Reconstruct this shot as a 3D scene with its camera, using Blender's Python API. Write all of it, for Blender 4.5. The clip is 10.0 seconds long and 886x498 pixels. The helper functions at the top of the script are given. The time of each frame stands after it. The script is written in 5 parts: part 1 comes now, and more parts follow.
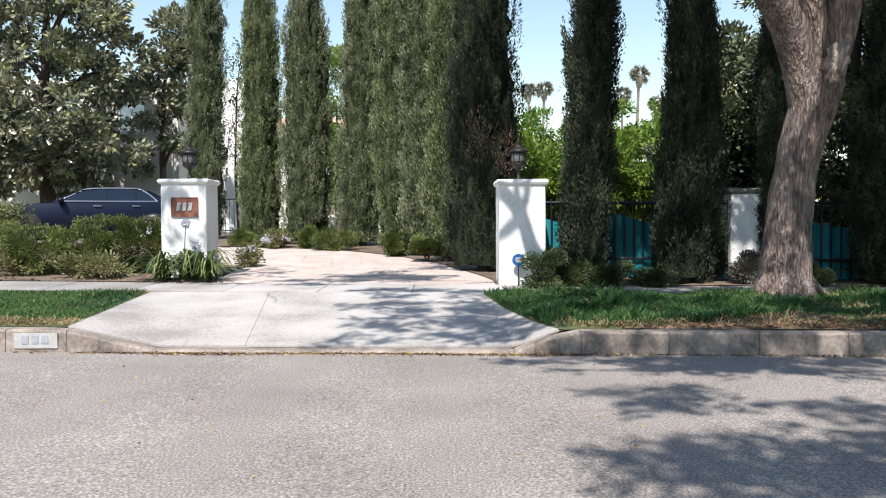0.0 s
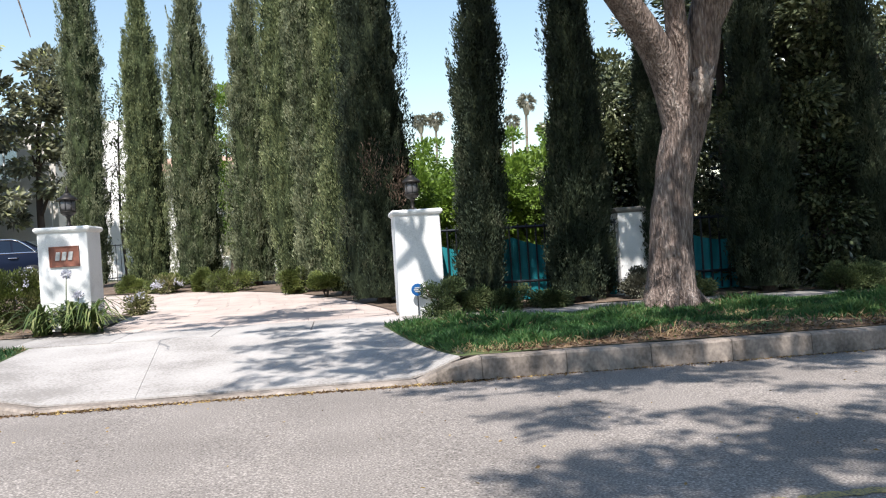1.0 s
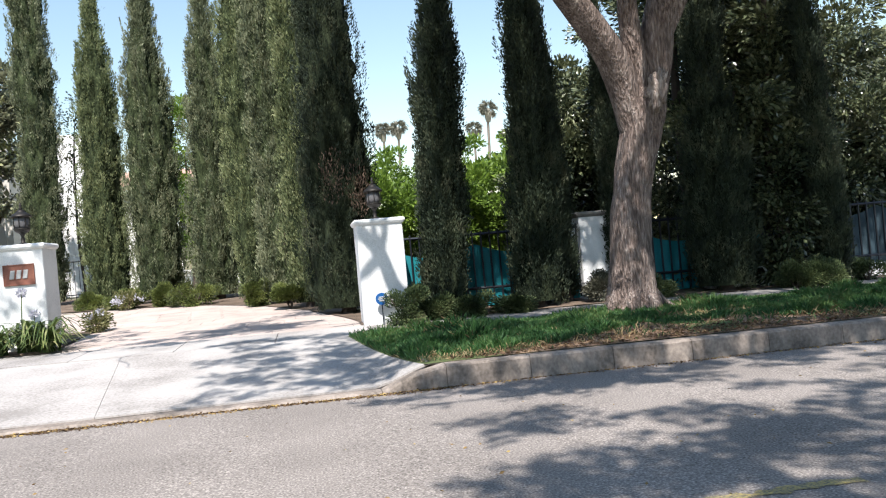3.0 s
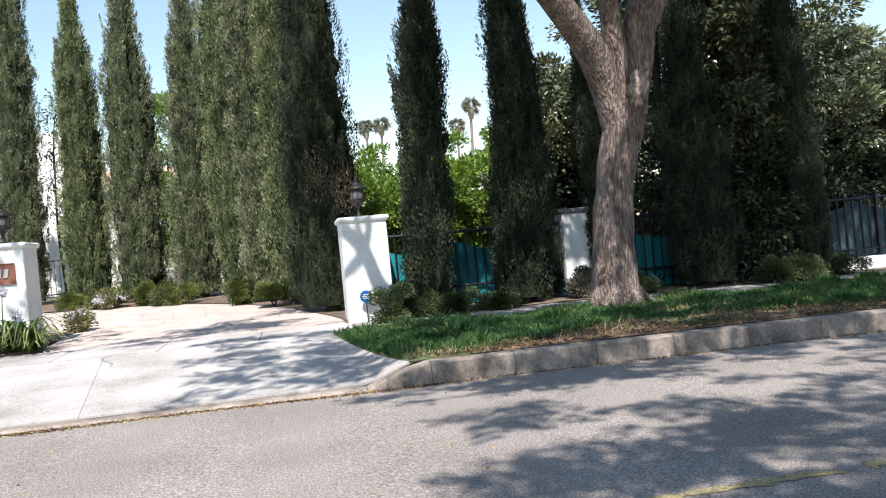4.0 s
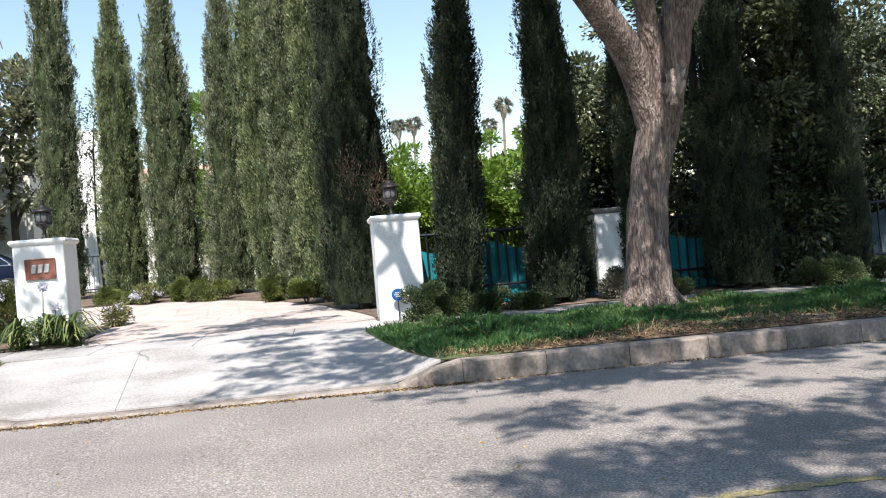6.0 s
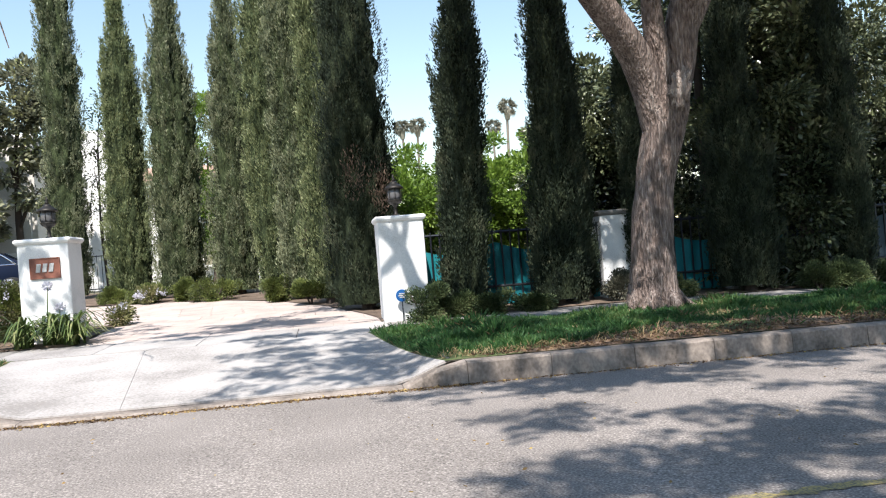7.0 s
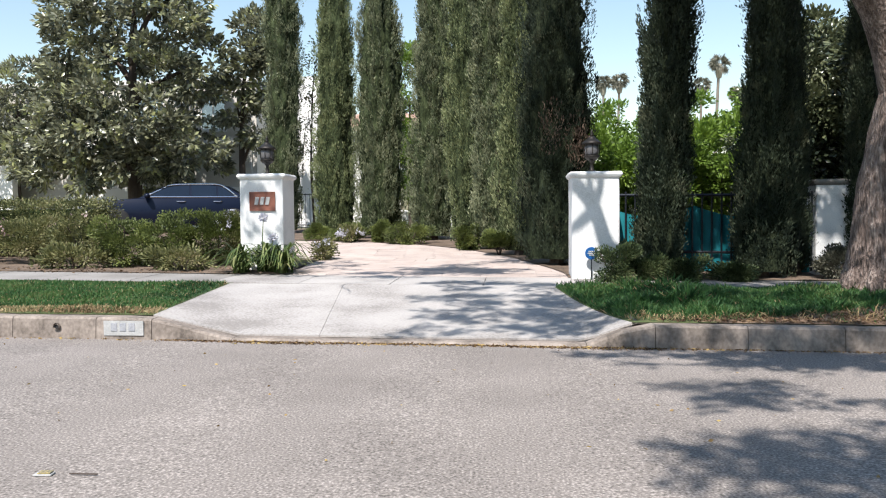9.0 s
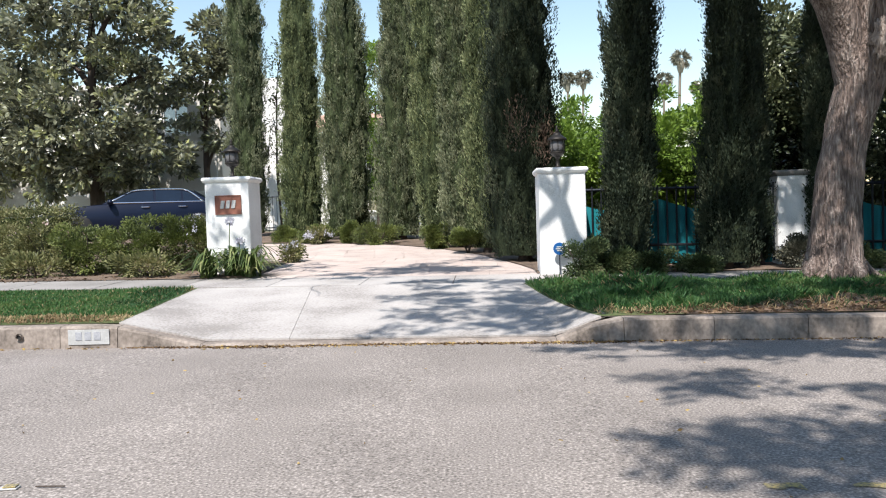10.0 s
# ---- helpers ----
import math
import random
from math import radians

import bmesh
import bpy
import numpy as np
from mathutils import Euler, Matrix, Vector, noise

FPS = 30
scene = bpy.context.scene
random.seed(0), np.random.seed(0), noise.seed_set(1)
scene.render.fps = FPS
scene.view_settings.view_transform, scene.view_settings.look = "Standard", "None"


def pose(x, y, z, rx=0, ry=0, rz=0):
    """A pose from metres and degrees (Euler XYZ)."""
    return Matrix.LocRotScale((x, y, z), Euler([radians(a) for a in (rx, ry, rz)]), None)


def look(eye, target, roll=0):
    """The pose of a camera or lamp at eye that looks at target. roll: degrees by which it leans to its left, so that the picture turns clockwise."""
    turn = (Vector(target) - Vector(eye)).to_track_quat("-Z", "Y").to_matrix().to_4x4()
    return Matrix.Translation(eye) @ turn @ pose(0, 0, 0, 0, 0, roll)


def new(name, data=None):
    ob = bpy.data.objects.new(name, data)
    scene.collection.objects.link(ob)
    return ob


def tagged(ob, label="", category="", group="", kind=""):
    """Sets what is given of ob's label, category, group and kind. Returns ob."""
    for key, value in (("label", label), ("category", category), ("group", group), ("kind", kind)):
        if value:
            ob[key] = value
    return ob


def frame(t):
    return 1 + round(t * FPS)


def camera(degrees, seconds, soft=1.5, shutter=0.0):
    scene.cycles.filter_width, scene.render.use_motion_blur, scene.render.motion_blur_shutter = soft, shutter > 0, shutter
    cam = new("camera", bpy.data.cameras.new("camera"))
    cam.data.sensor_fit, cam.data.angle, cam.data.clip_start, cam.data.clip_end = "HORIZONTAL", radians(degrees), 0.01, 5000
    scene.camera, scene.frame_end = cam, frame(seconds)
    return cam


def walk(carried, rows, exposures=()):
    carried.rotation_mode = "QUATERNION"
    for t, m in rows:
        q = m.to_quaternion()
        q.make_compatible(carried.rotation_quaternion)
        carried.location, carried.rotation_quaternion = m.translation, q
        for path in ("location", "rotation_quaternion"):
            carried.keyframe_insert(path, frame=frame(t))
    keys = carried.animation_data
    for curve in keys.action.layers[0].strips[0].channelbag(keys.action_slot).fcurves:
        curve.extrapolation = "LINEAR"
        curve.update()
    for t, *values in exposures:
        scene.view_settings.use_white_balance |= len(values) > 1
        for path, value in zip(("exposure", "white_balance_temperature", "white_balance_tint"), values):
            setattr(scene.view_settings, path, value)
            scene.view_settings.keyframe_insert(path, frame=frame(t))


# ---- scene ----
EXPO = [(0.0, 0.76), (1.5, 0.82), (4.0, 0.9), (7.4, 0.91), (8.2, 0.7), (9.5, 0.7), (10.0, 0.73)]
cam = camera(60.0, 10.0, soft=1.15)
# t, x, y, z, yaw, pitch, roll
PATH = [
    (0.0, -0.000, 0.000, 1.150, -0.00, -2.00, 0.40),
    (0.5, 0.043, 0.018, 1.151, -3.69, -1.05, 1.93),
    (1.0, 0.054, 0.008, 1.154, -7.41, 0.03, 3.74),
    (1.5, 0.070, 0.002, 1.157, -9.12, 0.31, 4.40),
    (2.0, 0.071, -0.005, 1.163, -9.51, 0.55, 4.79),
    (2.5, 0.076, 0.004, 1.163, -9.63, 0.35, 4.76),
    (2.7, 0.087, 0.001, 1.156, -9.52, 0.57, 4.97),
    (3.8, 0.077, -0.053, 1.156, -11.54, -0.28, 5.58),
    (4.0, 0.075, -0.042, 1.163, -11.20, 0.06, 5.46),
    (4.5, 0.073, -0.048, 1.151, -9.98, 0.26, 5.29),
    (5.0, 0.068, -0.043, 1.148, -9.49, 0.24, 5.26),
    (5.5, 0.067, -0.036, 1.158, -8.90, 0.31, 4.92),
    (5.7, 0.066, -0.044, 1.156, -8.90, 0.22, 4.96),
    (7.0, 0.045, -0.024, 1.152, -8.65, 0.35, 4.67),
    (7.5, 0.031, -0.036, 1.145, -7.78, -0.37, 4.44),
    (7.7, 0.023, -0.037, 1.123, -5.43, -1.25, 1.99),
    (7.9, 0.018, -0.033, 1.127, -1.70, -3.13, 2.50),
    (8.0, 0.017, -0.014, 1.119, -0.12, -4.19, 2.86),
    (8.1, 0.021, -0.006, 1.098, 1.50, -4.75, 2.84),
    (8.2, 0.026, -0.002, 1.082, 2.04, -5.38, 2.57),
    (8.5, 0.014, -0.015, 1.131, 3.64, -3.83, 1.43),
    (8.7, 0.014, -0.013, 1.128, 4.92, -2.55, 0.90),
    (8.8, 0.015, -0.012, 1.125, 5.25, -2.25, 0.72),
    (9.0, 0.015, -0.009, 1.122, 5.42, -2.32, 0.53),
    (9.2, 0.015, -0.008, 1.123, 5.62, -2.30, 0.46),
    (9.3, 0.015, -0.008, 1.123, 5.55, -2.02, 0.44),
    (9.5, 0.015, -0.008, 1.124, 5.51, -1.63, 0.43),
    (9.7, 0.017, -0.009, 1.123, 4.82, -1.98, 0.75),
    (10.0, 0.024, -0.011, 1.119, 3.09, -2.44, 1.93),
]
walk(cam, [(t, pose(x, y, z, 90 + p, r, w)) for t, x, y, z, w, p, r in PATH], [(t, e, 6450, 10) for t, e in EXPO])
# ---- light ----
SUN_AZ, SUN_EL = -15.0, 56.0          # degrees to the right of straight behind, and up
s_dir = Vector((math.sin(radians(SUN_AZ)) * math.cos(radians(SUN_EL)), -math.cos(radians(SUN_AZ)) * math.cos(radians(SUN_EL)), math.sin(radians(SUN_EL))))
world = bpy.data.worlds.new("world")
scene.world = world
world.use_nodes = True
wn = world.node_tree.nodes
sky = wn.new("ShaderNodeTexSky")
sky.sky_type, sky.sun_disc = "NISHITA", False
sky.sun_elevation, sky.sun_rotation = radians(SUN_EL), radians(180 - SUN_AZ)
sky.air_density, sky.dust_density, sky.ozone_density = 1.5, 0.25, 0.8
world.node_tree.links.new(sky.outputs[0], wn["Background"].inputs[0])
wn["Background"].inputs[1].default_value = 0.112
sun = new("sun", bpy.data.lights.new("sun", "SUN"))
sun.data.energy, sun.data.angle, sun.data.color = 5.0, radians(0.53), (1.0, 0.955, 0.905)
sun.matrix_world = look(s_dir * 50, (0, 0, 0))

# ---- materials ----
def ramp(n, stops):
    cr = n.color_ramp
    while len(cr.elements) < len(stops):
        cr.elements.new(0.5)
    for e, (p, c) in zip(cr.elements, stops):
        e.position, e.color = p, (*c, 1)


def mat(name, cols, scale=3.0, fine=60.0, rough=0.8, bump=0.2, dist=0.01, metal=0.0, vary=0.0, stretch=(1, 1, 1), spec=0.5, mixfine=0.4, coat=0.0, spread=0.18):
    """Two scales of noise through a colour ramp, with relief; vary: lightness from piece to piece."""
    m = bpy.data.materials.new(name)
    m.use_nodes = True
    nt = m.node_tree
    N, L = nt.nodes, nt.links
    b = N["Principled BSDF"]
    tc, mp = N.new("ShaderNodeTexCoord"), N.new("ShaderNodeMapping")
    mp.inputs["Scale"].default_value = stretch
    L.new(tc.outputs["Object"], mp.inputs[0])
    n1, n2 = N.new("ShaderNodeTexNoise"), N.new("ShaderNodeTexNoise")
    n1.inputs["Scale"].default_value, n2.inputs["Scale"].default_value = scale, fine
    n1.inputs["Detail"].default_value, n2.inputs["Detail"].default_value = 5, 3
    for n in (n1, n2):
        L.new(mp.outputs[0], n.inputs["Vector"])
    mx = N.new("ShaderNodeMix")
    mx.inputs[0].default_value = mixfine
    L.new(n1.outputs[0], mx.inputs[2]), L.new(n2.outputs[0], mx.inputs[3])
    r = N.new("ShaderNodeValToRGB")
    k = len(cols)
    ramp(r, [(0.5 - spread + 2 * spread * i / max(1, k - 1), c) for i, c in enumerate(cols)])
    L.new(mx.outputs[0], r.inputs[0])
    out = r.outputs[0]
    if vary:
        oi, hv, ml = N.new("ShaderNodeObjectInfo"), N.new("ShaderNodeHueSaturation"), N.new("ShaderNodeMapRange")
        ml.inputs[3].default_value, ml.inputs[4].default_value = 1 - vary, 1 + vary
        L.new(oi.outputs["Random"], ml.inputs[0]), L.new(ml.outputs[0], hv.inputs["Value"]), L.new(out, hv.inputs["Color"])
        out = hv.outputs[0]
    L.new(out, b.inputs["Base Color"])
    b.inputs["Roughness"].default_value, b.inputs["Metallic"].default_value = rough, metal
    b.inputs["Specular IOR Level"].default_value = spec
    b.inputs["Coat Weight"].default_value = coat
    if bump:
        bp = N.new("ShaderNodeBump")
        bp.inputs["Strength"].default_value, bp.inputs["Distance"].default_value = bump, dist
        L.new(mx.outputs[0], bp.inputs["Height"]), L.new(bp.outputs[0], b.inputs["Normal"])
    return m


def leaf_mat(name, cols, rough=0.55, trans=0.3, patch=0.9, spec=0.4, grown=0.55):
    """Leaves: each one its own tone, in patches of lighter and darker growth, some light passing through."""
    m = bpy.data.materials.new(name)
    m.use_nodes = True
    nt = m.node_tree
    N, L = nt.nodes, nt.links
    b, o = N["Principled BSDF"], N["Material Output"]
    g, tc, n1, mx, r = (N.new(k) for k in ("ShaderNodeNewGeometry", "ShaderNodeTexCoord", "ShaderNodeTexNoise", "ShaderNodeMix", "ShaderNodeValToRGB"))
    n1.inputs["Scale"].default_value, n1.inputs["Detail"].default_value = patch, 3
    L.new(tc.outputs["Object"], n1.inputs["Vector"])
    mx.inputs[0].default_value = grown
    st = N.new("ShaderNodeMapRange")
    st.inputs[1].default_value, st.inputs[2].default_value = 0.32, 0.68
    L.new(n1.outputs[0], st.inputs[0])
    L.new(g.outputs["Random Per Island"], mx.inputs[2]), L.new(st.outputs[0], mx.inputs[3])
    ramp(r, [(0.15 + 0.7 * i / max(1, len(cols) - 1), c) for i, c in enumerate(cols)])
    L.new(mx.outputs[0], r.inputs[0]), L.new(r.outputs[0], b.inputs["Base Color"])
    b.inputs["Roughness"].default_value, b.inputs["Specular IOR Level"].default_value = rough, spec
    t, ms = N.new("ShaderNodeBsdfTranslucent"), N.new("ShaderNodeMixShader")
    ms.inputs[0].default_value = trans
    L.new(r.outputs[0], t.inputs[0]), L.new(b.outputs[0], ms.inputs[1]), L.new(t.outputs[0], ms.inputs[2]), L.new(ms.outputs[0], o.inputs[0])
    return m


ASPHALT = mat("asphalt", [(0.068, 0.06, 0.052), (0.172, 0.15, 0.135), (0.233, 0.205, 0.186), (0.413, 0.365, 0.333)], 0.9, 78, 0.9, 0.42, 0.005, mixfine=0.8, spread=0.16)
CONCRETE = mat("apron_concrete", [(0.22, 0.2, 0.185), (0.34, 0.315, 0.297), (0.4, 0.375, 0.355)], 1.3, 38, 0.85, 0.35, 0.005, vary=0.04, mixfine=0.42, spread=0.13)
WALKC = mat("sidewalk_concrete", [(0.15, 0.138, 0.124), (0.23, 0.213, 0.197), (0.3, 0.28, 0.26)], 1.1, 50, 0.9, 0.3, 0.004, vary=0.06)
KERBC = mat("kerb_concrete", [(0.09, 0.073, 0.06), (0.215, 0.178, 0.15), (0.345, 0.29, 0.248)], 3.2, 34, 0.9, 0.35, 0.005, vary=0.035, spread=0.17, mixfine=0.4, stretch=(1.0, 1.0, 0.8))
PAVER = mat("paver_stone", [(0.32, 0.255, 0.225), (0.43, 0.355, 0.315), (0.48, 0.405, 0.36)], 2.0, 50, 0.85, 0.3, 0.004, vary=0.07)
JOINT = mat("joint_mortar", [(0.17, 0.145, 0.125), (0.27, 0.23, 0.2)], 3, 60, 0.95, 0.2)
SOIL = mat("soil", [(0.06, 0.04, 0.028), (0.12, 0.085, 0.06), (0.2, 0.14, 0.1)], 2.5, 40, 0.95, 0.8, 0.02)
BARESOIL = mat("bare_dry_soil", [(0.07, 0.042, 0.026), (0.17, 0.108, 0.068), (0.3, 0.21, 0.13)], 4, 45, 0.95, 0.8, 0.02, spread=0.16)
TURF = mat("turf_earth", [(0.045, 0.06, 0.02), (0.07, 0.1, 0.03), (0.14, 0.11, 0.05)], 1.3, 30, 0.95, 0.8, 0.02)
FARLAND = mat("far_ground", [(0.08, 0.09, 0.05), (0.13, 0.12, 0.07), (0.18, 0.16, 0.11)], 0.2, 5, 0.95, 0.4, 0.05)
STUCCO = mat("white_stucco", [(0.5, 0.5, 0.49), (0.68, 0.675, 0.665), (0.74, 0.735, 0.72)], 2.2, 60, 0.85, 0.35, 0.006)
STUCCO_DARKCAP = mat("weathered_cap", [(0.1, 0.1, 0.09), (0.22, 0.2, 0.18)], 4, 50, 0.9, 0.4, 0.006)
HOUSEW = mat("house_render", [(0.5, 0.47, 0.43), (0.58, 0.55, 0.5), (0.63, 0.6, 0.56)], 0.6, 20, 0.9, 0.2, 0.01)
HOUSEWHITE = mat("house_white_render", [(0.72, 0.7, 0.67), (0.8, 0.79, 0.77)], 0.6, 20, 0.9, 0.2, 0.01)
ROOFTILE = mat("clay_tile", [(0.3, 0.17, 0.12), (0.42, 0.27, 0.2), (0.5, 0.35, 0.27)], 3, 30, 0.85, 0.3, 0.01, vary=0.15)
BARK = mat("bark", [(0.035, 0.024, 0.02), (0.13, 0.092, 0.076), (0.25, 0.19, 0.162), (0.44, 0.365, 0.32)], 2.6, 13, 0.9, 1.0, 0.16, stretch=(3.6, 3.6, 0.62), mixfine=0.6, spread=0.18)
BARKCUT = mat("bare_wood", [(0.08, 0.058, 0.048), (0.27, 0.215, 0.185), (0.48, 0.41, 0.36)], 9, 30, 0.9, 1.0, 0.05, stretch=(2, 2, 0.7))
DARKBARK = mat("dark_bark", [(0.04, 0.03, 0.025), (0.1, 0.075, 0.06)], 3, 25, 0.95, 0.8, 0.02, stretch=(3, 3, 0.6))
PALMBARK = mat("palm_trunk", [(0.13, 0.11, 0.09), (0.24, 0.205, 0.17)], 3, 20, 0.95, 0.4, 0.02, stretch=(1, 1, 3))
IRON = mat("dark_iron", [(0.008, 0.01, 0.016), (0.018, 0.022, 0.03)], 5, 80, 0.45, 0.15, 0.002, metal=0.3)
BRONZE = mat("dark_bronze", [(0.012, 0.011, 0.01), (0.035, 0.03, 0.026)], 8, 90, 0.5, 0.2, 0.002, metal=0.6)
TEAL = mat("teal_screen", [(0.0, 0.11, 0.14), (0.0, 0.16, 0.19), (0.005, 0.22, 0.25)], 2.5, 120, 0.7, 0.3, 0.004)
FADEDBLUE = mat("faded_blue_cloth", [(0.015, 0.032, 0.045), (0.03, 0.058, 0.075), (0.07, 0.1, 0.12)], 2.5, 100, 0.8, 0.3, 0.004)
PLAQUE = mat("terracotta_plaque", [(0.12, 0.04, 0.025), (0.19, 0.068, 0.042), (0.25, 0.095, 0.06)], 8, 60, 0.6, 0.2, 0.002)
PAINTW = mat("white_paint", [(0.3, 0.3, 0.29), (0.46, 0.455, 0.445)], 9, 60, 0.8, 0.2, 0.002)
GREYPAINT = mat("faded_grey_paint", [(0.2, 0.21, 0.23), (0.4, 0.4, 0.42)], 20, 90, 0.8, 0.1, 0.001)
YELLOWP = mat("worn_yellow_paint", [(0.1, 0.09, 0.065), (0.2, 0.175, 0.11), (0.33, 0.26, 0.11), (0.48, 0.36, 0.11)], 5, 80, 0.85, 0.45, 0.005, mixfine=0.7, spread=0.15)
CARBLUE = mat("navy_car_paint", [(0.004, 0.007, 0.018), (0.006, 0.01, 0.026)], 1, 30, 0.3, 0.0, coat=0.0, spec=0.25)
CHROME = mat("chrome", [(0.75, 0.75, 0.76), (0.82, 0.82, 0.83)], 3, 30, 0.15, 0.0, metal=1.0)
RUBBER = mat("rubber", [(0.01, 0.01, 0.01), (0.02, 0.02, 0.02)], 9, 60, 0.8, 0.2, 0.002)
SIGNBLUE = mat("blue_sign", [(0.0, 0.06, 0.22), (0.005, 0.09, 0.28)], 5, 60, 0.4, 0.0)


def glass_mat(name, tint, rough=0.03):
    m = bpy.data.materials.new(name)
    m.use_nodes = True
    b = m.node_tree.nodes["Principled BSDF"]
    b.inputs["Base Color"].default_value, b.inputs["Roughness"].default_value = (*tint, 1), rough
    b.inputs["Transmission Weight"].default_value, b.inputs["IOR"].default_value = 0.9, 1.45
    return m


LAMPGLASS = mat("frosted_lamp_glass", [(0.07, 0.068, 0.072), (0.13, 0.125, 0.13)], 6, 40, 0.3, 0.0)
CARGLASS = mat("tinted_car_glass", [(0.004, 0.007, 0.014), (0.008, 0.014, 0.026)], 2, 20, 0.05, 0.0, spec=0.7)
WINGLASS = glass_mat("window_glass", (0.3, 0.33, 0.36))

CYP = leaf_mat("cypress_spray", [(0.034, 0.048, 0.024), (0.125, 0.155, 0.072), (0.23, 0.265, 0.125), (0.34, 0.365, 0.2)], 0.7, 0.35, 3.2, 0.3, 0.62)
CYPGREY = leaf_mat("cypress_grey_spray", [(0.034, 0.044, 0.026), (0.12, 0.142, 0.08), (0.22, 0.242, 0.14), (0.33, 0.345, 0.22)], 0.7, 0.3, 3.2, 0.3, 0.62)
# darker copy of the cypress sprays: tree shade is put into the colour
CYPSHADE = leaf_mat("cypress_shaded_spray", [(0.011, 0.018, 0.012), (0.028, 0.041, 0.025), (0.05, 0.067, 0.038), (0.092, 0.1, 0.06)], 0.7, 0.25, 2.6, 0.3, 0.74)
# near-black core tone: shade deep between leaves, put into the colour
CYPCORE = mat("core_gap_shade", [(0.014, 0.021, 0.009), (0.036, 0.048, 0.021)], 6, 40, 1.0, 0.8, 0.04, spec=0.0)
# foliage mass whose dark vertical streaks stand for shade between sprays
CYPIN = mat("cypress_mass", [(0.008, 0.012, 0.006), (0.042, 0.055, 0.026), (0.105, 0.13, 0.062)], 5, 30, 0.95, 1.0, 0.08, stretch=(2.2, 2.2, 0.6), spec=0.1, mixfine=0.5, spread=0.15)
# darker copy of the mass above, for the cypresses in shade
CYPINSHADE = mat("cypress_shaded_mass", [(0.006, 0.009, 0.005), (0.02, 0.027, 0.015), (0.045, 0.056, 0.03)], 5, 30, 0.95, 1.0, 0.08, stretch=(2.2, 2.2, 0.6), spec=0.1, mixfine=0.5, spread=0.15)
MAGN = leaf_mat("magnolia_leaf", [(0.035, 0.04, 0.026), (0.13, 0.135, 0.085), (0.27, 0.275, 0.18), (0.42, 0.44, 0.19)], 0.33, 0.28, 1.2, 0.8)
# dark green leaf, tones lowered further: shade of the bed is partly in the colour
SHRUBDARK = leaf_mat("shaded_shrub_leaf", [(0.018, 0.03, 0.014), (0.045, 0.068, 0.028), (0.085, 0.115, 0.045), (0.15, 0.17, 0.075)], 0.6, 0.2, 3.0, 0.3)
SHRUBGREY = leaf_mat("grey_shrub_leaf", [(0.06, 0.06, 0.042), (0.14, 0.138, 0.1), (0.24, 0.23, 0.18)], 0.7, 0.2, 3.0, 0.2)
HEDGE = leaf_mat("hedge_leaf", [(0.065, 0.072, 0.03), (0.15, 0.16, 0.06), (0.24, 0.235, 0.1), (0.34, 0.29, 0.17)], 0.55, 0.25, 1.4)
BOX = leaf_mat("boxwood_leaf", [(0.05, 0.065, 0.018), (0.12, 0.15, 0.04), (0.22, 0.25, 0.07)], 0.55, 0.25, 2.0)
DARKLEAF = leaf_mat("laurel_leaf", [(0.02, 0.03, 0.016), (0.065, 0.082, 0.045), (0.135, 0.155, 0.08), (0.23, 0.25, 0.135)], 0.24, 0.15, 0.8, 0.8)
LIME = leaf_mat("lime_leaf", [(0.07, 0.12, 0.02), (0.15, 0.24, 0.035), (0.26, 0.36, 0.06)], 0.5, 0.35, 0.7)
ASHLEAF = leaf_mat("street_tree_leaf", [(0.03, 0.05, 0.018), (0.07, 0.1, 0.03), (0.1, 0.14, 0.04)], 0.5, 0.3, 0.8)
GRASS = leaf_mat("grass_blade", [(0.018, 0.055, 0.016), (0.033, 0.095, 0.026), (0.058, 0.14, 0.036), (0.115, 0.165, 0.05)], 0.6, 0.3, 1.2)
DRYGRASS = leaf_mat("dry_grass", [(0.16, 0.11, 0.06), (0.29, 0.21, 0.11), (0.42, 0.34, 0.19)], 0.8, 0.2, 2.0)
STRAP = leaf_mat("strap_leaf", [(0.03, 0.05, 0.016), (0.06, 0.095, 0.025), (0.13, 0.17, 0.05), (0.3, 0.3, 0.14)], 0.4, 0.25, 3.0)
BLOOM = leaf_mat("pale_lilac_bloom", [(0.42, 0.42, 0.48), (0.58, 0.57, 0.64), (0.7, 0.7, 0.72)], 0.7, 0.3, 4.0)
ROSE = leaf_mat("pink_bloom", [(0.35, 0.2, 0.19), (0.5, 0.36, 0.33), (0.6, 0.54, 0.5)], 0.7, 0.3, 4.0)
# frond tones lightened: distance haze is put into the colour
PALMF = leaf_mat("palm_frond", [(0.12, 0.125, 0.095), (0.22, 0.22, 0.17), (0.34, 0.31, 0.25)], 0.6, 0.1, 0.6)
DEADC = leaf_mat("dead_spray", [(0.05, 0.032, 0.022), (0.115, 0.078, 0.055), (0.2, 0.145, 0.105)], 0.8, 0.15, 3.0)
MULCH = leaf_mat("brown_mulch", [(0.045, 0.026, 0.015), (0.12, 0.072, 0.04), (0.25, 0.165, 0.09)], 0.9, 0.1, 2.5)
LITTER = leaf_mat("fallen_leaf", [(0.12, 0.07, 0.03), (0.3, 0.2, 0.08), (0.45, 0.33, 0.12)], 0.8, 0.1, 3.0)

# ---- building helpers ----
R = np.random.RandomState


def part(name, bm, material, parent=None, label="", smooth=False):
    me = bpy.data.meshes.new(name)
    bm.to_mesh(me)
    bm.free()
    return link(name, me, material, parent, label, smooth)


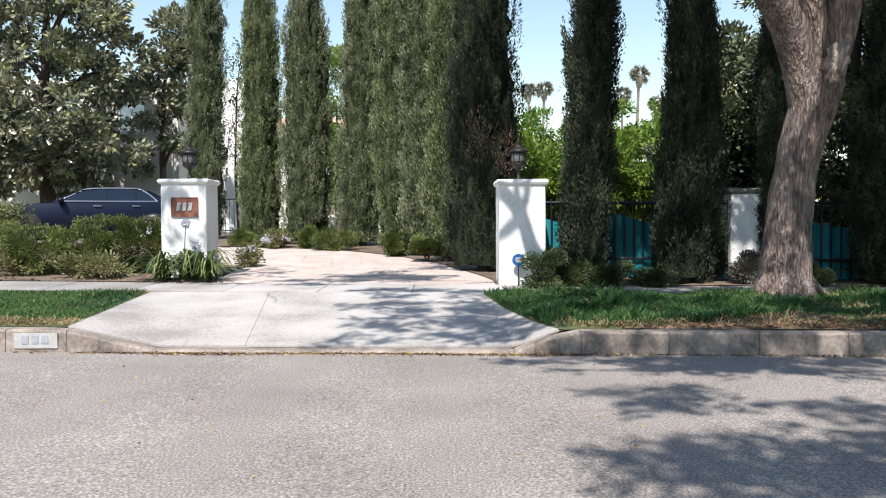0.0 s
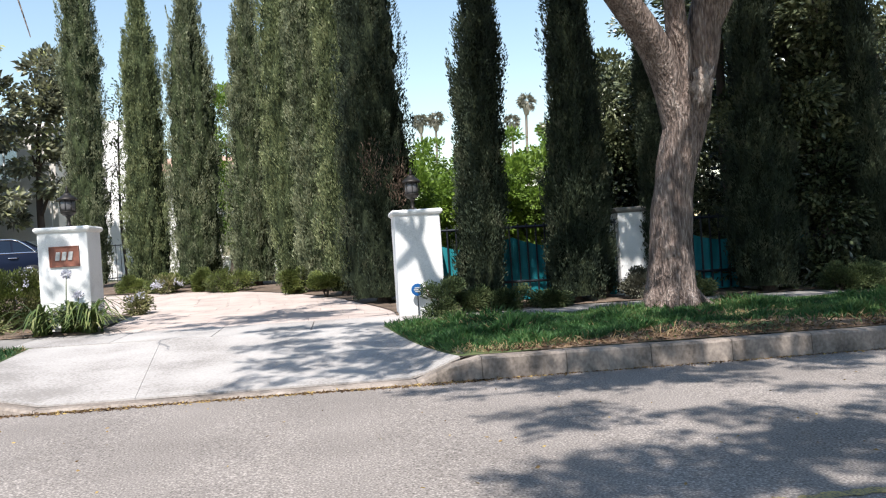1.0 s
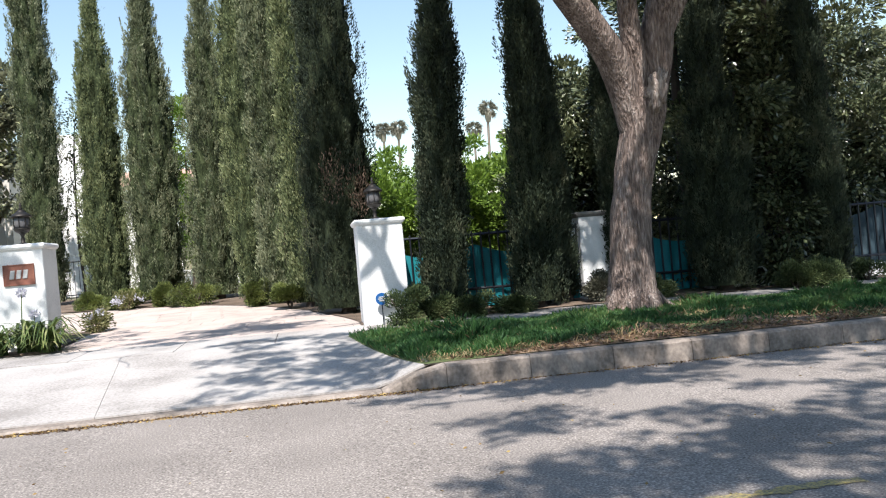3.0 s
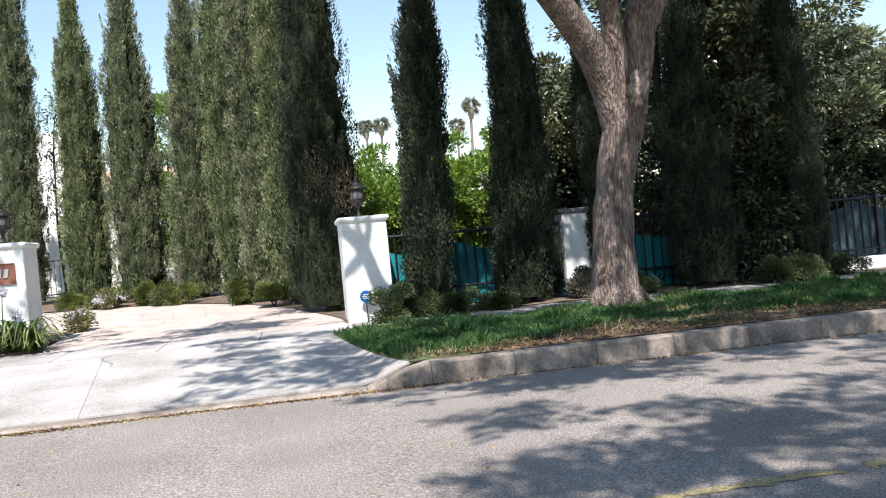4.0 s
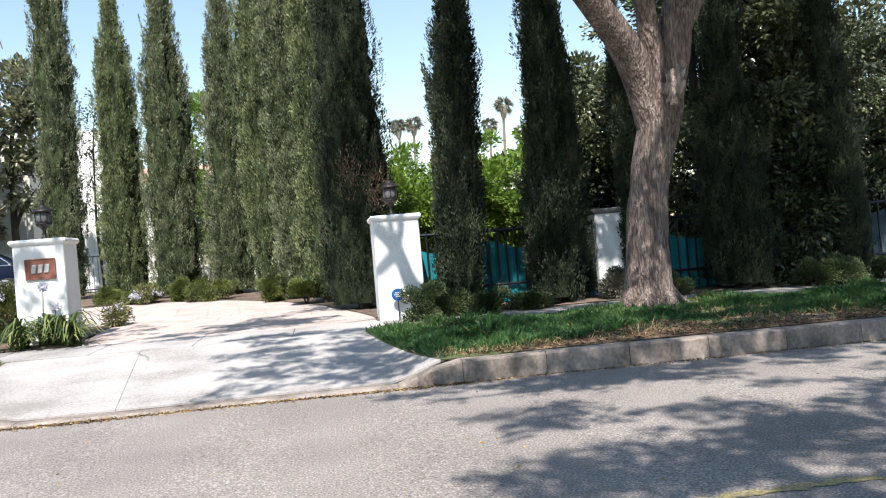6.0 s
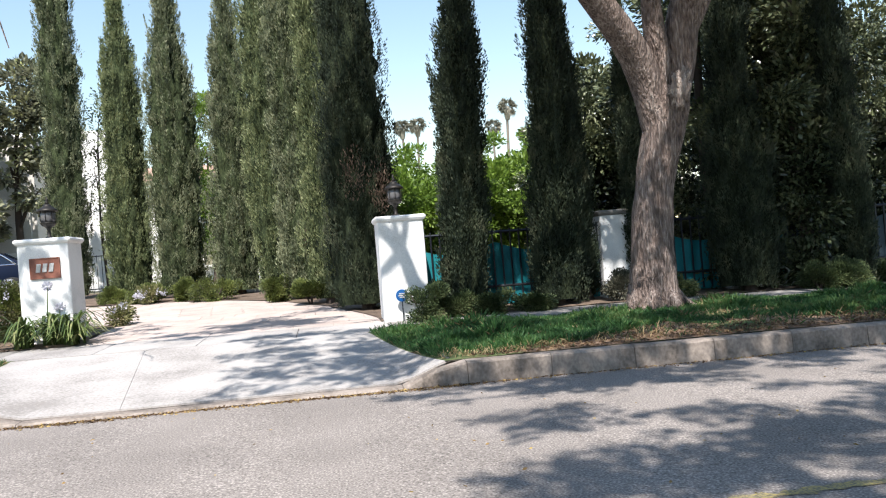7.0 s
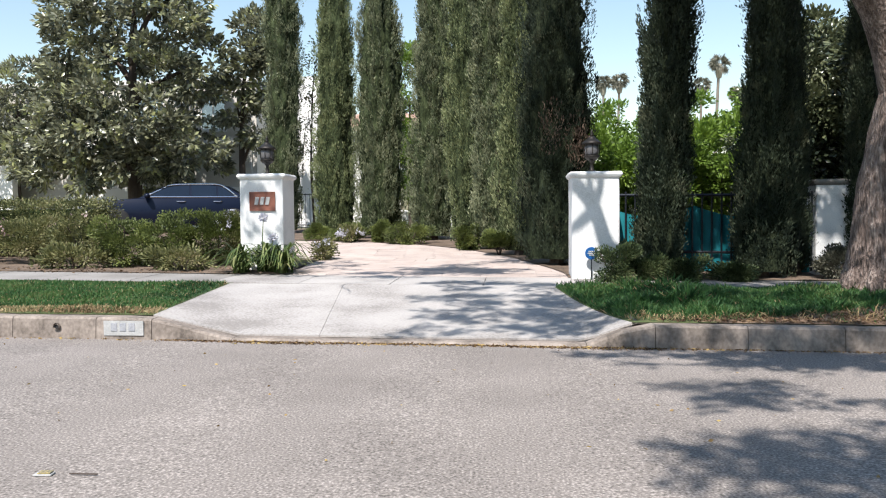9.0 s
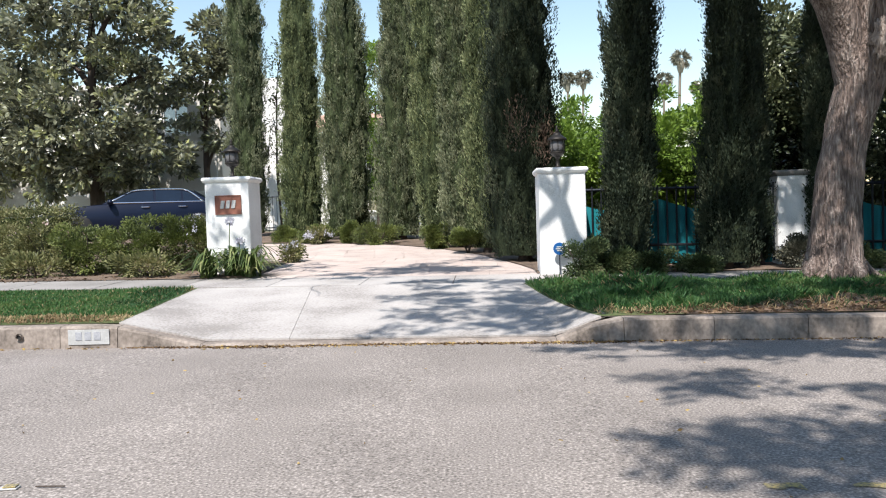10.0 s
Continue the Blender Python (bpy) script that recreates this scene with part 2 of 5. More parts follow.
def link(name, me, material, parent=None, label="", smooth=False):
    if material is not None and not me.materials:
        me.materials.append(material)
    if smooth:
        me.polygons.foreach_set("use_smooth", [True] * len(me.polygons))
    ob = new(name, me)
    if parent is not None:
        ob.parent = parent
    if label:
        ob["label"] = label
    return ob


def pydata(name, verts, faces, material, parent=None, label="", smooth=False):
    me = bpy.data.meshes.new(name)
    me.from_pydata([tuple(v) for v in verts], [], [tuple(f) for f in faces])
    me.update()
    return link(name, me, material, parent, label, smooth)


def empty(name, loc, label, category, group="", kind="", rz=0.0):
    ob = new(name)
    ob.empty_display_size = 0.1
    ob.matrix_basis = pose(*loc, 0, 0, rz)
    return tagged(ob, label, category, group, kind)


def add_box(bm, lo, hi, bevel=0.0, m=None):
    r = bmesh.ops.create_cube(bm, size=1)
    c, s = [(a + b) / 2 for a, b in zip(lo, hi)], [b - a for a, b in zip(lo, hi)]
    bmesh.ops.transform(bm, verts=r["verts"], matrix=Matrix.Translation(c) @ Matrix.Diagonal((*s, 1)))
    if bevel:
        es = list({e for v in r["verts"] for e in v.link_edges})
        out = bmesh.ops.bevel(bm, geom=es, offset=bevel, segments=2, affect="EDGES", profile=0.5)
    if m is not None:
        bmesh.ops.transform(bm, verts=bm.verts, matrix=m)
    return bm


def box(lo, hi, bevel=0.0):
    return add_box(bmesh.new(), lo, hi, bevel)


def lathe(profile, seg=20, cap=True):
    bm = bmesh.new()
    rings = []
    for r, z in profile:
        rings.append([bm.verts.new((r * math.cos(2 * math.pi * i / seg), r * math.sin(2 * math.pi * i / seg), z)) for i in range(seg)])
    for a, b in zip(rings, rings[1:]):
        for i in range(seg):
            bm.faces.new((a[i], a[(i + 1) % seg], b[(i + 1) % seg], b[i]))
    if cap:
        bm.faces.new(rings[0][::-1]), bm.faces.new(rings[-1])
    return bm


def tube_arrays(pts, radii, seg=8, rough=0.0, seed=0):
    """A bent, tapering limb."""
    pts = [Vector(p) for p in pts]
    V, F = [], []
    up = Vector((0.31, 0.17, 0.93)).normalized()
    rg = R(seed)
    for i, p in enumerate(pts):
        d = (pts[min(i + 1, len(pts) - 1)] - pts[max(i - 1, 0)]).normalized()
        a = d.cross(Vector((1, 0.02, 0.01))).normalized() if abs(d.x) < 0.9 else d.cross(Vector((0, 0, 1))).normalized()
        b = d.cross(a)
        for k in range(seg):
            t = 2 * math.pi * k / seg
            q = radii[i] * (1 + rough * (noise.noise(Vector((math.cos(t) * 2.2, math.sin(t) * 2.2, p.z * 0.8 + seed))) + 0.3 * rg.uniform(-1, 1)))
            V.append(p + (a * math.cos(t) + b * math.sin(t)) * q)
    for i in range(len(pts) - 1):
        for k in range(seg):
            F.append((i * seg + k, i * seg + (k + 1) % seg, (i + 1) * seg + (k + 1) % seg, (i + 1) * seg + k))
    F.append(tuple(range(seg))[::-1])
    F.append(tuple((len(pts) - 1) * seg + k for k in range(seg)))
    return V, F


def join_arrays(items):
    V, F = [], []
    for v, f in items:
        o = len(V)
        V += list(v)
        F += [tuple(i + o for i in q) for q in f]
    return V, F


def smooth_path(pts, n):
    """A Catmull-Rom line through the points; each may carry a radius as its last number."""
    P = np.array([pts[0], *pts, pts[-1]], float)
    out = []
    for i in range(1, len(P) - 2):
        for k in range(n):
            t = k / n
            a, b, c, d = P[i - 1:i + 3]
            out.append(0.5 * (2 * b + (c - a) * t + (2 * a - 5 * b + 4 * c - d) * t * t + (3 * b - a - 3 * c + d) * t ** 3))
    out.append(P[-2])
    return np.array(out)


def limb(pts, seg=10, n=4, rough=0.06, seed=0):
    P = smooth_path(pts, n)
    return tube_arrays(P[:, :3], P[:, 3], seg, rough, seed)


def leaves(name, base, way, length, width, material, parent=None, label="", seed=0, fold=0.25, droop=0.0, flat=0.0):
    """Many small folded blades: base points, directions, lengths and widths, in one mesh."""
    g = R(seed)
    n = len(base)
    way = way / np.maximum(np.linalg.norm(way, axis=1), 1e-6)[:, None]
    side = np.cross(way, g.normal(size=(n, 3)) * (1 - flat) + np.array((0.0, 0.0, 1.6)) * flat)
    side /= np.maximum(np.linalg.norm(side, axis=1), 1e-6)[:, None]
    nor = np.cross(side, way)
    L, W = np.broadcast_to(length, n)[:, None], np.broadcast_to(width, n)[:, None]
    tip = base + way * L
    tip[:, 2] -= (droop * L[:, 0])
    mid = base + way * L * 0.5 + nor * W * fold
    V = np.stack([base, mid + side * W * 0.5, tip, mid - side * W * 0.5], 1).reshape(-1, 3)
    me = bpy.data.meshes.new(name)
    me.vertices.add(4 * n)
    me.vertices.foreach_set("co", V.ravel())
    idx = np.array([[0, 1, 2], [0, 2, 3]])[None] + 4 * np.arange(n)[:, None, None]
    me.loops.add(6 * n), me.polygons.add(2 * n)
    me.loops.foreach_set("vertex_index", idx.ravel().astype(np.int32))
    me.polygons.foreach_set("loop_start", (3 * np.arange(2 * n)).astype(np.int32))
    me.update(calc_edges=True)
    return link(name, me, material, parent, label)


def ball_points(g, n, centre, rad, shell=0.55):
    d = g.normal(size=(n, 3))
    d /= np.linalg.norm(d, axis=1)[:, None]
    r = (shell + (1 - shell) * g.rand(n)) ** 0.8
    return np.array(centre) + d * r[:, None] * np.array(rad), d


# ---- the lie of the land ----
GRADE = -0.011
def cross(x):
    return GRADE * max(-12.0, min(12.0, x))


def walk_edge(x):
    """Street side of the pavement."""
    return 9.58 - 0.035 * max(-12, min(14, x))


def kerb_h(x):
    """Height of the kerb above the gutter: it dips at the driveway."""
    return float(np.interp(x, [-3.35, -2.55, 0.62, 1.05], [0.2, 0.025, 0.025, 0.2]))


def zg(x, y):
    ye = walk_edge(x)
    if y < 6.7:
        return cross(x)
    if y < ye:
        t = (y - 6.7) / (ye - 6.7)
        return cross(x) + kerb_h(x) * (1 - t) + 0.26 * t
    if y < ye + 1.15:
        return cross(x) + 0.26 + 0.02 * (y - ye) / 1.15
    return cross(x) + 0.28 + 0.034 * (min(y, 26) - ye - 1.15)


def sheet(xs, ys, lift=0.0, height=zg, bump=0.0):
    V, F = [], []
    for y in ys:
        for x in xs:
            V.append((x, y, height(x, y) + lift + (bump * noise.noise(Vector((x * 1.3, y * 1.3, 0))) if bump else 0)))
    n = len(xs)
    for j in range(len(ys) - 1):
        for i in range(n - 1):
            F.append((j * n + i, j * n + i + 1, (j + 1) * n + i + 1, (j + 1) * n + i))
    return V, F


def slab(corner_fn, nx, ny, thick, lift, height=zg):
    """A paving slab that follows the land: corner_fn(s, t) gives its plan place."""
    V, F = [], []
    for j in range(ny + 1):
        for i in range(nx + 1):
            x, y = corner_fn(i / nx, j / ny)
            V.append((x, y, height(x, y) + lift))
    for j in range(ny):
        for i in range(nx):
            a = j * (nx + 1) + i
            F.append((a, a + 1, a + nx + 2, a + nx + 1))
    rim = [i for i in range(nx + 1)] + [(j + 1) * (nx + 1) - 1 for j in range(1, ny + 1)] + [ny * (nx + 1) + i for i in range(nx - 1, -1, -1)] + [j * (nx + 1) for j in range(ny - 1, 0, -1)]
    o = len(V)
    for i in rim:
        V.append((V[i][0], V[i][1], V[i][2] - thick))
    k = len(rim)
    for a in range(k):
        F.append((rim[(a + 1) % k], rim[a], o + a, o + (a + 1) % k))
    return V, F


def lin(a, b, n):
    return [a + (b - a) * i / n for i in range(n + 1)]

# ---- ground and road ----
xs_far = [-400, -150, -70, -40, -25, -16, -12, -9, -6, -3.5, -2.5, -1, 0.6, 1.1, 3, 6, 9, 12, 16, 25, 40, 70, 150, 400]
ys_far = [-400, -150, -60, -25, -10, -2, 4, 6.68, 6.74, 8, 9.5, 10.8, 13, 16, 20, 26, 34, 50, 100, 200, 500, 1200]
ground = pydata("ground", *sheet(xs_far, ys_far, -0.07), FARLAND)
tagged(ground, "bare brown and green earth reaching the horizon", "ground", kind="structure")
road = pydata("road", *sheet(lin(-60, -8, 26) + lin(-7.5, 10, 70) + lin(11, 60, 24), lin(-9, 0, 9) + lin(0.4, 6.7, 20), 0.0, lambda x, y: cross(x)), ASPHALT)
tagged(road, "weathered light grey asphalt street", "road", kind="structure")


def dash(x0, x1, y, w):
    bm = bmesh.new()
    n = 40
    g = R(int(abs(x0) * 100) + 3)
    a = [bm.verts.new((x0 + (x1 - x0) * i / n, y - w / 2 + 0.014 * g.randn(), cross(x0 + (x1 - x0) * i / n) + 0.004)) for i in range(n + 1)]
    b = [bm.verts.new((x0 + (x1 - x0) * i / n, y + w / 2 + 0.014 * g.randn(), cross(x0 + (x1 - x0) * i / n) + 0.004)) for i in range(n + 1)]
    for i in range(n):
        if noise.noise(Vector((a[i].co.x * 4.2, 1.7, x0))) > -0.12:
            bm.faces.new((a[i], a[i + 1], b[i + 1], b[i]))
    return bm


line = empty("road_marking", (0, 0, 0), "worn yellow centre line painted on asphalt", "road marking", kind="structure")
for x0, x1 in ((1.12, 3.1), (3.3, 6.0), (6.3, 10.5)):
    part("dash", dash(x0, x1, 3.1, 0.06), YELLOWP, line)

# raised marker lying on the asphalt, with a dark strip for its shadow beside it
mk = empty("pavement_tag", (-2.03, 3.1, cross(-2.0)), "small yellow and white scrap lying on asphalt", "litter", rz=6)
part("scrap", box((-0.04, -0.022, 0.001), (0.04, 0.022, 0.01), 0.004), PAINTW, mk)
part("spot", box((-0.02, -0.02, 0.0125), (0.035, 0.02, 0.016), 0.001), YELLOWP, mk, "yellow painted spot")
# cast shadow of the scrap, modelled as a thin dark bar
mark_shadow = empty("twig", (-1.86, 3.11, cross(-1.9) + 0.008), "thin dark strip standing in for the scrap shadow", "twig")
part("stem", box((-0.06, -0.003, -0.003), (0.07, 0.003, 0.003), 0.0015), DARKBARK, mark_shadow)

# kerb: sections with open joints
kerb = empty("kerb", (0, 0, 0), "grey concrete street kerb dipping at the driveway", "kerb", kind="structure")
cuts = [-30, -26, -22, -18, -14, -11.5, -9.4, -8.6, -7.8, -7.0, -6.2, -5.42, -4.64, -3.83, -3.3, -2.55, 0.62, 1.2, 1.97, 2.76, 3.54, 4.33, 5.12, 5.9, 6.7, 7.5, 8.3, 9.1, 9.9, 10.7, 13, 16, 20, 25, 30]
for a, b in zip(cuts, cuts[1:]):
    n = max(2, int((b - a) / 0.25))
    V, F = [], []
    prof = [(6.66, -0.06, 0), (6.675, 0.0, 1), (6.695, 0.012, 2), (6.835, 0.012, 2), (6.835, -0.06, 0)]
    for i in range(n + 1):
        x = a + 0.003 + (b - a - 0.006) * i / n
        h = kerb_h(x)
        wob = 0.006 * noise.noise(Vector((x * 1.7, 3, 0)))
        for (y, dz, kind) in prof:
            zz = cross(x) + (-0.06 if kind == 0 else (h - 0.022 if kind == 1 else h - 0.002) + wob)
            V.append((x, y + wob, zz))
    for i in range(n):
        for k in range(4):
            F.append((i * 5 + k, (i + 1) * 5 + k, (i + 1) * 5 + k + 1, i * 5 + k + 1))
    F += [(0, 1, 2, 3, 4), tuple(n * 5 + k for k in (4, 3, 2, 1, 0))]
    ob = pydata("kerb_section", V, F, KERBC, kerb)
patch = empty("kerb_number", (-3.56, 6.662, cross(-3.56)), "white painted kerb rectangle with faded grey marks", "kerb marking")
part("panel", box((-0.19, -0.004, 0.035), (0.19, 0.004, 0.17), 0.0015), PAINTW, patch)
for x in (-0.12, -0.035, 0.05):
    part("mark", box((x, -0.008, 0.075), (x + 0.06, -0.003, 0.15), 0.0015), GREYPAINT, patch, "faded grey bar")

hole = empty("kerb_drain", (-4.2, 6.655, cross(-4.2) + 0.11), "small dark drain hole in the kerb face", "drain")
bm = lathe([(0.034, 0.004), (0.034, -0.004), (0.024, -0.006), (0.022, 0.012)], 16, False)
bmesh.ops.transform(bm, verts=bm.verts, matrix=pose(0, 0, 0, 90, 0, 0))
part("collar", bm, KERBC, hole)
# black disc: the darkness inside the pipe is put into its colour
bm = lathe([(0.023, -0.002), (0.023, 0.002)], 16)
bmesh.ops.transform(bm, verts=bm.verts, matrix=pose(0, 0.002, 0, 90, 0, 0))
part("mouth", bm, RUBBER, hole, "black disc standing in for the unlit pipe inside")

# driveway apron: concrete panels with scored joints, edges following the lawns
def lawn_l(y):
    return -3.36 - 0.32 * (y - 6.8) / 2.8


def lawn_r(y):
    return 1.04 - 0.56 * (y - 6.8) / 2.8


apron_bed = pydata("apron_bed", *sheet(lin(-3.8, 1.2, 40), lin(6.83, 9.7, 10), -0.01), JOINT)
tagged(apron_bed, "dark sand joints under the driveway concrete", "driveway bed", kind="structure")
apron = empty("driveway_apron", (0, 0, 0), "pale sunlit concrete driveway apron with scored joints", "driveway", kind="structure")
XS = [0.0, 0.36, 1.0]
YS = [(6.842, 8.15), (8.15, 9.62)]
for (y0, y1) in YS:
    for a, b in zip(XS, XS[1:]):
        def corner(s, t, a=a, b=b, y0=y0, y1=y1):
            y = y0 + 0.002 + (y1 - y0 - 0.004) * t
            l, r = lawn_l(y), lawn_r(y)
            x = l + (r - l) * (a + (b - a) * s)
            x += 0.002 * (1 - 2 * s)
            ye = walk_edge(x)
            return x, min(y, ye - 0.006)
        pydata("slab", *slab(corner, 18, 6, 0.06, 0.004), CONCRETE, apron)

# pavement
pav_bed = pydata("pavement_bed", *sheet(lin(-40, -12, 10) + lin(-11, 14, 50) + lin(16, 40, 8), [0, 0.3, 0.6, 0.9, 1.15], -0.03, lambda x, y: cross(x) + 0.26), JOINT)
for v in pav_bed.data.vertices:
    v.co.y += walk_edge(v.co.x)
tagged(pav_bed, "dark joints under the pavement slabs", "pavement bed", kind="structure")
pavement = empty("pavement", (0, 0, 0), "narrow grey concrete pavement of square slabs", "pavement", kind="structure")
x = -22.0
while x < 24:
    def corner(s, t, x=x):
        xx = x + 0.005 + 1.19 * s
        return xx, walk_edge(xx) + 0.004 + 1.142 * t
    pydata("slab", *slab(corner, 4, 2, 0.05, 0.003 + 0.004 * noise.noise(Vector((x, 1, 2)))), CONCRETE if -4.5 < x < 0.2 else WALKC, pavement)
    x += 1.2

# inner drive: pinkish stone pavers running back and bending left
def drive_l(y):
    return float(np.interp(y, [10.6, 11.2, 12.3, 14, 16, 19, 24], [-3.15, -3.3, -3.4, -3.9, -5.5, -11, -14]))


def drive_r(y):
    return float(np.interp(y, [10.6, 11.5, 13.9, 15.9, 17.3, 18.4, 19.2], [0.74, 0.72, -0.03, -1.02, -2.25, -4.35, -8]))


drive_bed = pydata("drive_bed", *sheet(lin(-14, 1.2, 60), lin(10.66, 19.4, 30), -0.012), JOINT)
tagged(drive_bed, "dark sand joints under stone pavers", "driveway bed", kind="structure")
drive = empty("driveway", (0, 0, 0), "pinkish stone paved driveway bending behind the pillar", "driveway", kind="structure")
y = 10.74
row = 0
while y < 19.1:
    d = 0.42
    l0, l1, r0, r1 = drive_l(y), drive_l(y + d), drive_r(y), drive_r(y + d)
    x = max(min(l0, l1), -9) - (0.28 if row % 2 else 0.0)
    while x < max(r0, r1):
        w = 0.56
        q = [(max(x, l0), min(x + w, r0)), (max(x, l1), min(x + w, r1))]
        if max(b - a for a, b in q) > 0.06 and min(b - a for a, b in q) > -0.5:
            (a0, b0), (a1, b1) = [(a, max(b, a + 0.012)) if a < (l0 + r0) / 2 else (min(a, b - 0.012), b) for a, b in q]
            V = [(px, py, zg(px, py) + dz) for dz in (-0.02, 0.001 + 0.004 * noise.noise(Vector((x, y, 5)))) for px, py in ((a0 + 0.002, y + 0.002), (b0 - 0.002, y + 0.002), (b1 - 0.002, y + d - 0.002), (a1 + 0.002, y + d - 0.002))]
            pydata("paver", V, [(4, 5, 6, 7), (0, 1, 5, 4), (1, 2, 6, 5), (2, 3, 7, 6), (3, 0, 4, 7)], PAVER, drive)
        x += w
    y += d
    row += 1

# garden beds and parkway lawns
def strip(name, x0f, x1f, y0f, y1f, material, nx, ny, lift, label, category, bump=0.02):
    V, F = [], []
    for j in range(ny + 1):
        for i in range(nx + 1):
            t = j / ny
            x_a, x_b = x0f(6.8 + 2.8 * t), x1f(6.8 + 2.8 * t)
            x = x_a + (x_b - x_a) * i / nx
            y = y0f(x) + (y1f(x) - y0f(x)) * t
            V.append((x, y, zg(x, y) + lift + bump * noise.noise(Vector((x * 1.1, y * 1.1, 1))) * math.sin(math.pi * t)))
    for j in range(ny):
        for i in range(nx):
            a = j * (nx + 1) + i
            F.append((a, a + 1, a + nx + 2, a + nx + 1))
    return tagged(pydata(name, V, F, material, smooth=True), label, category, kind="structure")


def kl(x):
    return 6.836


def we(x):
    return walk_edge(x) - 0.002


strip("lawn_bed_west", lambda y: -24, lawn_l, kl, we, TURF, 90, 14, 0.0, "green lawn strip with dry edges by the kerb", "lawn")
strip("lawn_bed_east", lawn_r, lambda y: 26, kl, we, TURF, 110, 14, 0.0, "shaded green lawn strip with bare patches", "lawn", 0.0)


def bare_edge(x):
    """Back edge of the bare soil along the kerb."""
    w = float(np.interp(x, [1.6, 2.2, 3.0, 3.8, 4.6, 5.6, 7.2, 9.0], [0.05, 0.28, 0.7, 1.15, 0.95, 0.6, 0.35, 0.1]))
    return 6.87 + w * (1 + 0.5 * noise.noise(Vector((x * 1.6, 2, 9))) + 0.3 * noise.noise(Vector((x * 5, 2, 3))))


strip("bare_soil_patch", lambda y: 1.6, lambda y: 9.0, lambda x: 6.8355, bare_edge, BARESOIL, 80, 6, 0.005, "bare brown soil along the kerb", "soil")


def bed(name, pts_fn, xs, ny, material, label):
    V, F = [], []
    for j in range(ny + 1):
        for x in xs:
            y0, y1 = pts_fn(x)
            y = y0 + (y1 - y0) * j / ny
            V.append((x, y, zg(x, y) + 0.012 + 0.03 * (1 if 0 < j < ny else 0) * noise.noise(Vector((x * 2, y * 2, 4)))))
    n = len(xs)
    for j in range(ny):
        for i in range(n - 1):
            F.append((j * n + i, j * n + i + 1, (j + 1) * n + i + 1, (j + 1) * n + i))
    return tagged(pydata(name, V, F, material, smooth=True), label, "garden bed", kind="structure")


bed("soil_bed_west", lambda x: (walk_edge(x) + 1.155, 20.0 if x < -5.6 else 13.4), lin(-24, -5.7, 40) + lin(-5.5, -3.42, 14), 24, SOIL, "brown soil bed with mulch behind the pavement")
bed("soil_bed_east", lambda x: (walk_edge(x) + 1.155, 17.0), lin(0.74, 24, 80), 20, SOIL, "dark shaded soil bed under cypress trees")
bed("soil_bed_back", lambda x: (float(np.interp(-x, [-0.74, -0.72, 0.03, 1.02, 2.25, 4.35, 9], [11, 11.5, 13.9, 15.9, 17.3, 18.4, 19.2])) + 0.02, 24.0), lin(-12, 0.73, 60), 12, SOIL, "dark soil bed at the feet of cypress trees")

# ---- gate pillars ----
def pillar(name, x0, x1, y0, y1, ztop, label, capmat=STUCCO, bell=True):
    zb = zg((x0 + x1) / 2, y0) - 0.05
    ob = empty(name, ((x0 + x1) / 2, (y0 + y1) / 2, zb), label, "pillar", "gate pillars")
    w, d, h = (x1 - x0) / 2, (y1 - y0) / 2, ztop - zb
    bm = box((-w, -d, 0), (w, d, h - 0.07), 0.02)
    bmesh.ops.subdivide_edges(bm, edges=[e for e in bm.edges if e.calc_length() > 0.3], cuts=5, use_grid_fill=True)
    for v in bm.verts:
        v.co += v.normal * 0.006 * noise.noise(v.co * 4)
    part("shaft", bm, STUCCO, ob, smooth=False)
    o = 0.035
    bm = bmesh.new()
    prof = [(0.0, h - 0.085), (o * 0.6, h - 0.07), (o, h - 0.045), (o, h - 0.02), (o * 0.5, h)]
    rings = []
    for q, z in prof:
        rings.append([bm.verts.new((sx * (w + q), sy * (d + q), z)) for sx, sy in ((-1, -1), (1, -1), (1, 1), (-1, 1))])
    for a, b in zip(rings, rings[1:]):
        for i in range(4):
            bm.faces.new((a[i], a[(i + 1) % 4], b[(i + 1) % 4], b[i]))
    bm.faces.new(rings[-1]), bm.faces.new(rings[0][::-1])
    vert = [e for e in bm.edges if abs(e.verts[0].co.z - e.verts[1].co.z) > 0.005]
    bmesh.ops.bevel(bm, geom=vert, offset=0.012, segments=2, affect="EDGES")
    part("cap", bm, capmat, ob, "rounded moulded cap")
    return ob


LP = pillar("gate_pillar", -4.19, -3.51, 11.4, 12.0, 1.82, "white stucco gate pillar with terracotta plaque")
RP = pillar("gate_pillar", 0.775, 1.42, 10.6, 11.25, 1.735, "white stucco gate pillar marked by branch shadows")
P3 = pillar("fence_pillar", 4.24, 4.92, 11.3, 11.9, 1.62, "white stucco fence pillar with a dark weathered cap", STUCCO_DARKCAP)

# plaque on the west pillar
plq = empty("house_plaque", (-3.83, 11.385, 1.4), "terracotta red plaque with pale raised marks", "plaque")
bm = box((-0.2, 0.0, -0.145), (0.2, 0.03, 0.145), 0.004)
part("plate", bm, PLAQUE, plq)
for lo, hi in (((-0.2, -0.008, 0.13), (0.2, 0.004, 0.145)), ((-0.2, -0.008, -0.145), (0.2, 0.004, -0.13)), ((-0.2, -0.008, -0.1299), (-0.185, 0.004, 0.1299)), ((0.185, -0.008, -0.1299), (0.2, 0.004, 0.1299))):
    part("rim", box(lo, hi, 0.002), PLAQUE, plq)
